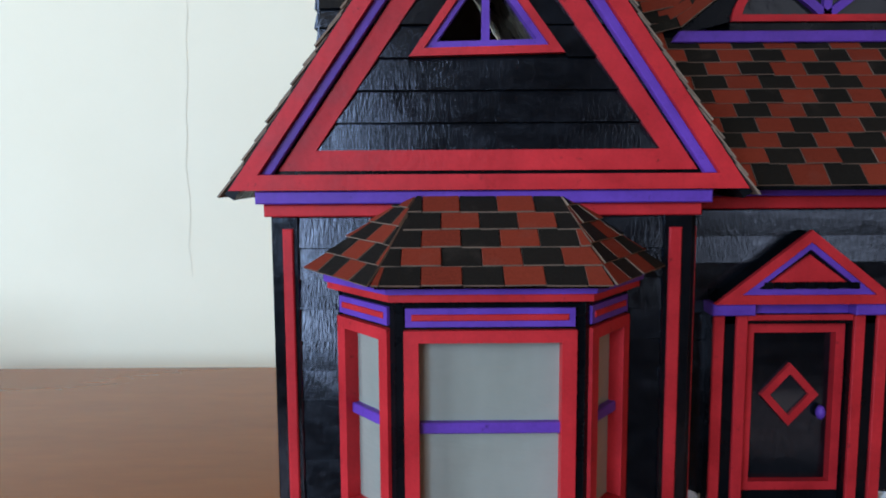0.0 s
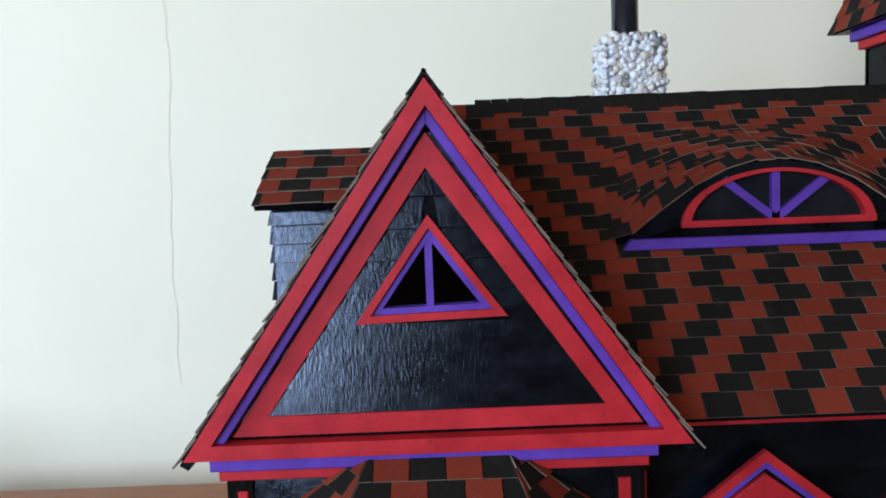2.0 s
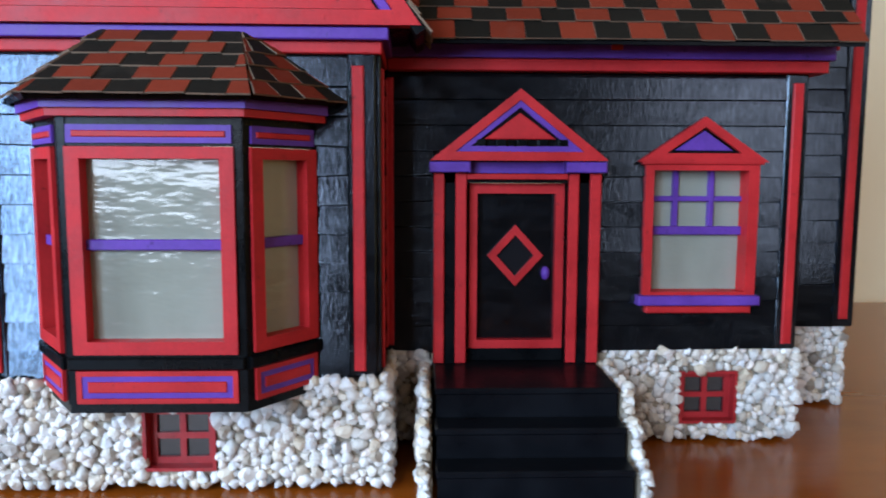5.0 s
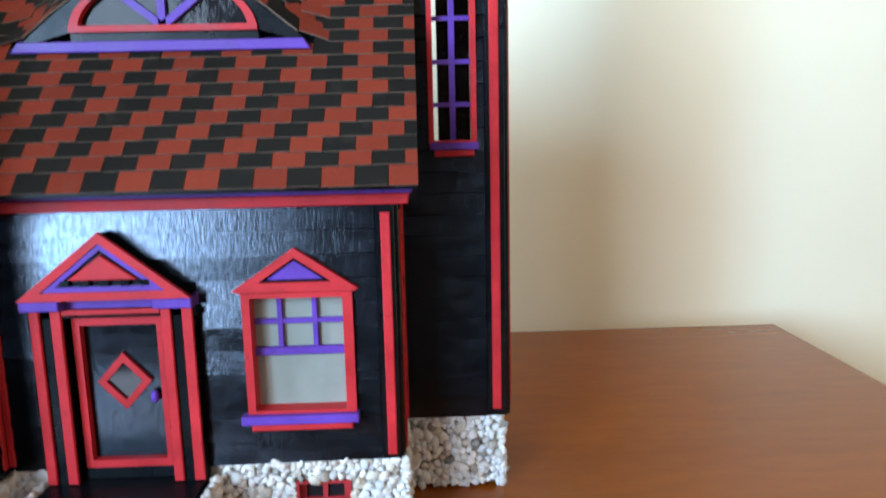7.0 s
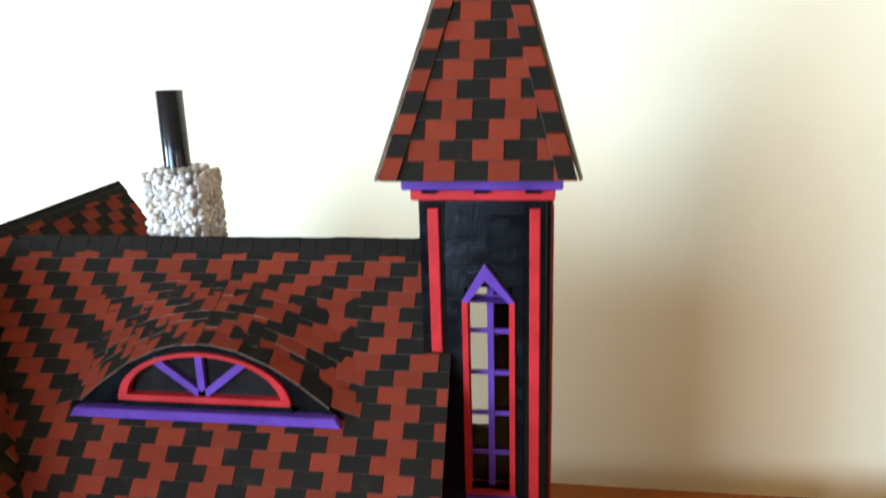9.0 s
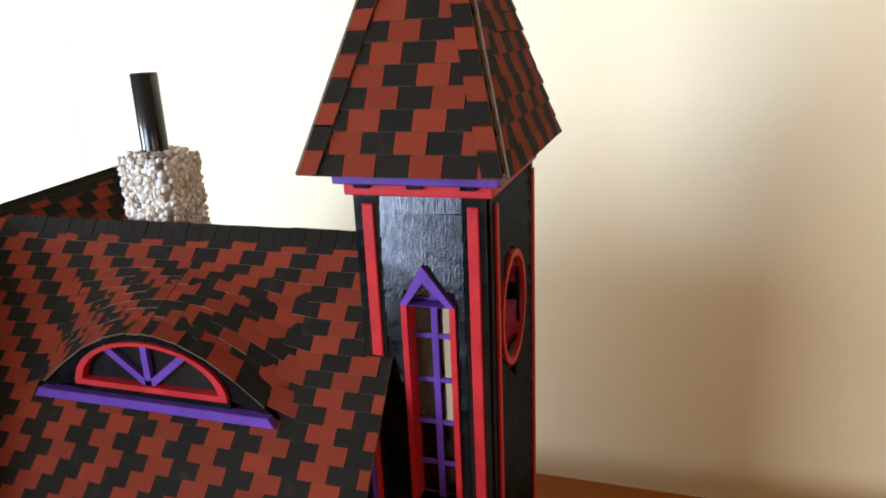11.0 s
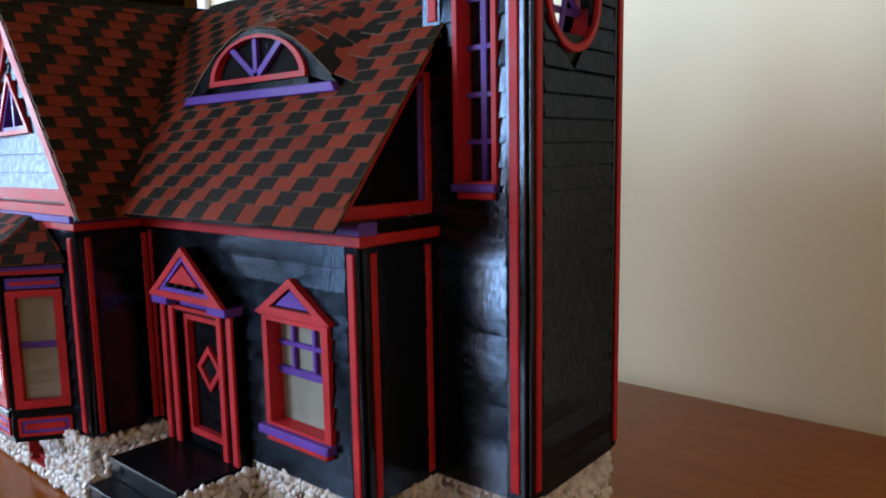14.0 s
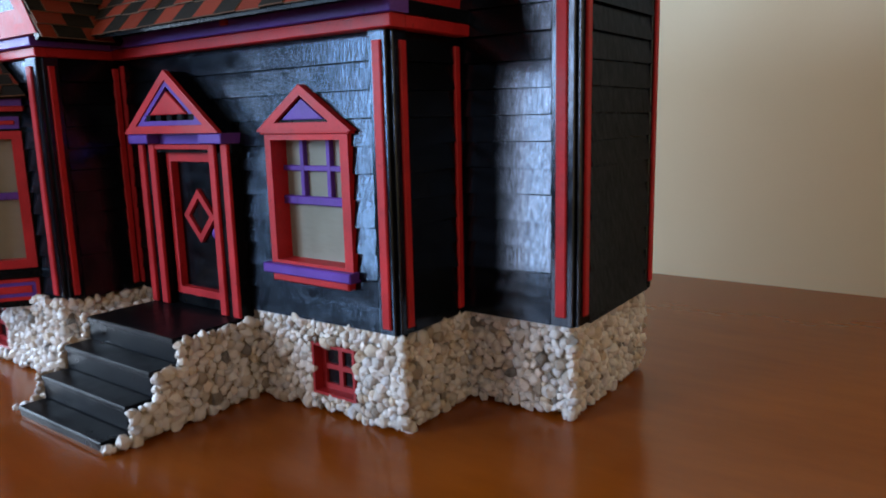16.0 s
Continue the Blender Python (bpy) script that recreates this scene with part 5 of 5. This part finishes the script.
def plinth():
    core = bmesh.new()
    box(GL + IN, GR + 0.04, GY + 0.04, 2.9, 0.035, PL - 0.02, 0, core)
    box(GR - 0.1, DR + 0.005, DY + 0.08, 1.75, 0.035, PL - 0.02, 0, core)
    box(DR - 0.1, TR - 0.045, TY + 0.045, TB - 0.03, 0.035, PL - 0.02, 0, core)
    for z0, z1, x0, x1 in ((0.035, PL - 0.02, GR, B1[0]), (0.035, PL - 0.02, B1[1], DR + 0.005), (0.035, B1[2], B1[0], B1[1]), (B1[3], PL - 0.02, B1[0], B1[1])):
        box(x0, x1, DY + 0.0, DY + 0.08, z0, z1, 0, core)
    for z0, z1, x0, x1 in ((0.035, PL - 0.02, GL + IN, B2[0]), (0.035, PL - 0.02, B2[1], GR + 0.04), (0.035, B2[2], B2[0], B2[1]), (B2[3], PL - 0.02, B2[0], B2[1])):
        box(x0, x1, GY - 0.06, GY + 0.04, z0, z1, 0, core)
    for x0, x1, y0, y1 in ((GL + 0.13, GR - 0.06, GY + 0.06, 2.8), (GR - 0.05, DR - 0.1, DY + 0.1, 1.65), (DR - 0.09, TR - 0.15, TY + 0.15, TB - 0.13)):
        part("base_board", box(x0, x1, y0, y1, 0.0, 0.034), BLACK, house)
    t = part("plinth", core, GROUT, house, "rough base of glued pale pebbles")
    hole = lambda h: (lambda u, z: not (h[0] - 0.012 < u < h[1] + 0.012 and h[2] - 0.012 < z < h[3] + 0.012))
    allin = lambda u, z: True
    jobs = [
        (FRONT(DY + 0.0), 0.56, DR + 0.03, hole(B1), True), (RIGHT(DR + 0.005), DY - 0.01, TY + 0.05, allin, True),
        (FRONT(TY + 0.045), DR + 0.03, TR - 0.02, allin, True), (RIGHT(TR - 0.045), TY + 0.02, TB, allin, True),
        (FRONT(GY - 0.06), GL + 0.02, GR + 0.06, hole(B2), False), (RIGHT(GR + 0.04), GY - 0.05, DY, allin, False),
        (FRONT(DY + 0.0), GR + 0.03, -0.52, allin, False), (LEFT(GL + IN), GY - 0.05, 2.8, allin, False)]
    rest, left = [], 235
    for face, u0, u1, inside, near in jobs:
        spots = pebble_spots(inside, u0, u1, 0.028, PL - 0.02)
        poses = [pebble_pose(face, u, z, r) for u, z, r in spots]
        big = sorted(range(len(spots)), key=lambda i: -spots[i][2])
        take = set(big[:min(left, 75 if near else 0)])
        left -= len(take)
        set_pebbles(t, [poses[i] for i in sorted(take)], True)
        rest += [poses[i] for i in range(len(spots)) if i not in take]
        # stones along the upper rim
        u = u0
        while u < u1:
            r = STONE_RND.uniform(0.026, 0.05)
            if not (u < 0.52 and u > -0.5 and face(0, 0, 0)[1] == DY):
                rest.append(pebble_pose(face, u, PL - 0.01 + STONE_RND.uniform(-0.015, 0.012), r, 0.1))
            u += r * 1.5
    set_pebbles(t, rest, False)


plinth()


def basement_window(b, face, y):
    x0, x1, z0, z1 = b
    t = part("basement_window", ring(rect(x0, x1, z0, z1), shrunk(rect(x0, x1, z0, z1), 0.018), -0.075, 0.022, face), DEEP_RED, house, "small dark red four-pane basement window")
    inner = shrunk(rect(x0, x1, z0, z1), 0.018)
    cx, cz = (x0 + x1) / 2, (z0 + z1) / 2
    part("sash", ring(inner, shrunk(inner, 0.035), -0.07, -0.045, face), DEEP_RED, t)
    part("glazing_bar", plate(rect(cx - 0.016, cx + 0.016, z0 + 0.05, z1 - 0.05), -0.07, -0.046, face), DEEP_RED, t)
    part("glazing_bar", plate(rect(x0 + 0.05, x1 - 0.05, cz - 0.016, cz + 0.016), -0.069, -0.047, face), DEEP_RED, t)
    part("pane", plate(inner, -0.074, -0.066, face), GLOSS_BLACK, t)


basement_window(B1, FRONT(DY), 0)
basement_window(B2, FRONT(GY - 0.06), 0)

STEPS = ((0.525, 0.0, -0.60), (0.368, -0.60, -0.77), (0.213, -0.77, -0.935), (0.062, -0.935, -1.095))


def stairs():
    t = part("stairs", box(-0.48, 0.475, -0.90, -0.005, 0.0, 0.10), GROUT, house, "black wooden front steps between low pebble walls")
    for z, y1, y0 in STEPS:
        part("tread", box(-0.492, 0.482, y0 - 0.012, y1 - 0.001, z - 0.035, z, 0.007), STEP, t)
        part("riser", box(-0.485, 0.476, y0, y0 + 0.03, max(0.0, z - 0.16), z - 0.034), STEP, t)
    top = lambda y: next((z for z, a, b in STEPS if b <= y <= a), 0.0)
    rest = []
    for side in (-1, 1):
        x = 0.50 if side > 0 else -0.51
        core = bmesh.new()
        for z, y1, y0 in STEPS:
            box(min(x, x + side * 0.045), max(x, x + side * 0.045), y0 + 0.02, y1, 0.012, z - 0.03, 0, core)
        part("step_wall", core, GROUT, t)
        face = RIGHT(x + 0.04) if side > 0 else LEFT(x - 0.04)
        spots = pebble_spots(lambda u, z: z < top(u) - 0.015, -1.08, -0.03, 0.025, 0.52, (0.018, 0.064))
        poses = [pebble_pose(face, u, z, r, 0.15) for u, z, r in spots]
        set_pebbles(t, poses[:60 if side > 0 else 0], True)
        rest += poses[60 if side > 0 else 0:]
        for z, y1, y0 in STEPS:
            y = y0
            while y < y1:
                r = STONE_RND.uniform(0.026, 0.045)
                rest.append(Matrix.Translation(Vector((x + side * 0.03, y, z - 0.022)) * S) @ pose(0, 0, 0, *(STONE_RND.uniform(-60, 60) for _ in range(3))) @ Matrix.Diagonal((r, r, r, 1)))
                y += r * 1.6
            zz = z - 0.03
            while zz > max(0.02, z - 0.16):
                r = STONE_RND.uniform(0.024, 0.04)
                rest.append(Matrix.Translation(Vector((x + side * 0.03, y0 - 0.008, zz)) * S) @ pose(0, 0, 0, *(STONE_RND.uniform(-60, 60) for _ in range(3))) @ Matrix.Diagonal((r, r, r, 1)))
                zz -= r * 1.6
    set_pebbles(t, rest, False)


STEP = painted("black_step_paint", (0.004, 0.0045, 0.006), 0.34, 0.35, 0.2, spec=0.09)
stairs()


def chimney():
    x0, x1, y0, y1, z0, z1 = -0.49, -0.075, 1.25, 1.67, 3.7, 4.66
    t = part("chimney", box(x0, x1, y0, y1, z0, z1, 0.09), PALE_GROUT, house, "square chimney of glued pale pebbles with a black flue pipe")
    rest = []
    for face, u0, u1 in ((FRONT(y0), x0, x1), (RIGHT(x1), y0, y1), (LEFT(x0), y0, y1)):
        rest += [pebble_pose(face, u, z, r, 0.2) for u, z, r in pebble_spots(lambda u, z: True, u0 + 0.02, u1 - 0.02, 4.0, z1 - 0.015, (0.016, 0.046))]
    top = lambda u, n, z: (u, z, z1 + n)
    rest += [pebble_pose(top, u, z, r, 0.2) for u, z, r in pebble_spots(lambda u, z: True, x0 + 0.04, x1 - 0.04, y0 + 0.04, y1 - 0.04, (0.016, 0.046))]
    set_pebbles(t, rest, False)
    bm = bmesh.new()
    k, cx, cy = 24, -0.305, 1.46
    rings = [(0.098, z1 - 0.05), (0.098, 5.25), (0.088, 5.25), (0.088, 4.9)]
    vs = [[bm.verts.new((cx + r * math.cos(i * math.tau / k), cy + r * math.sin(i * math.tau / k), z)) for i in range(k)] for r, z in rings]
    for a, b in zip(vs, vs[1:]):
        for i in range(k):
            bm.faces.new((a[i], a[(i + 1) % k], b[(i + 1) % k], b[i]))
    bm.faces.new(vs[-1])
    part("flue_pipe", bm, PIPE, t, smooth=True)


PIPE = painted("gloss_black_pipe", (0.008, 0.010, 0.014), 0.2, 0.2, 0.1)
chimney()
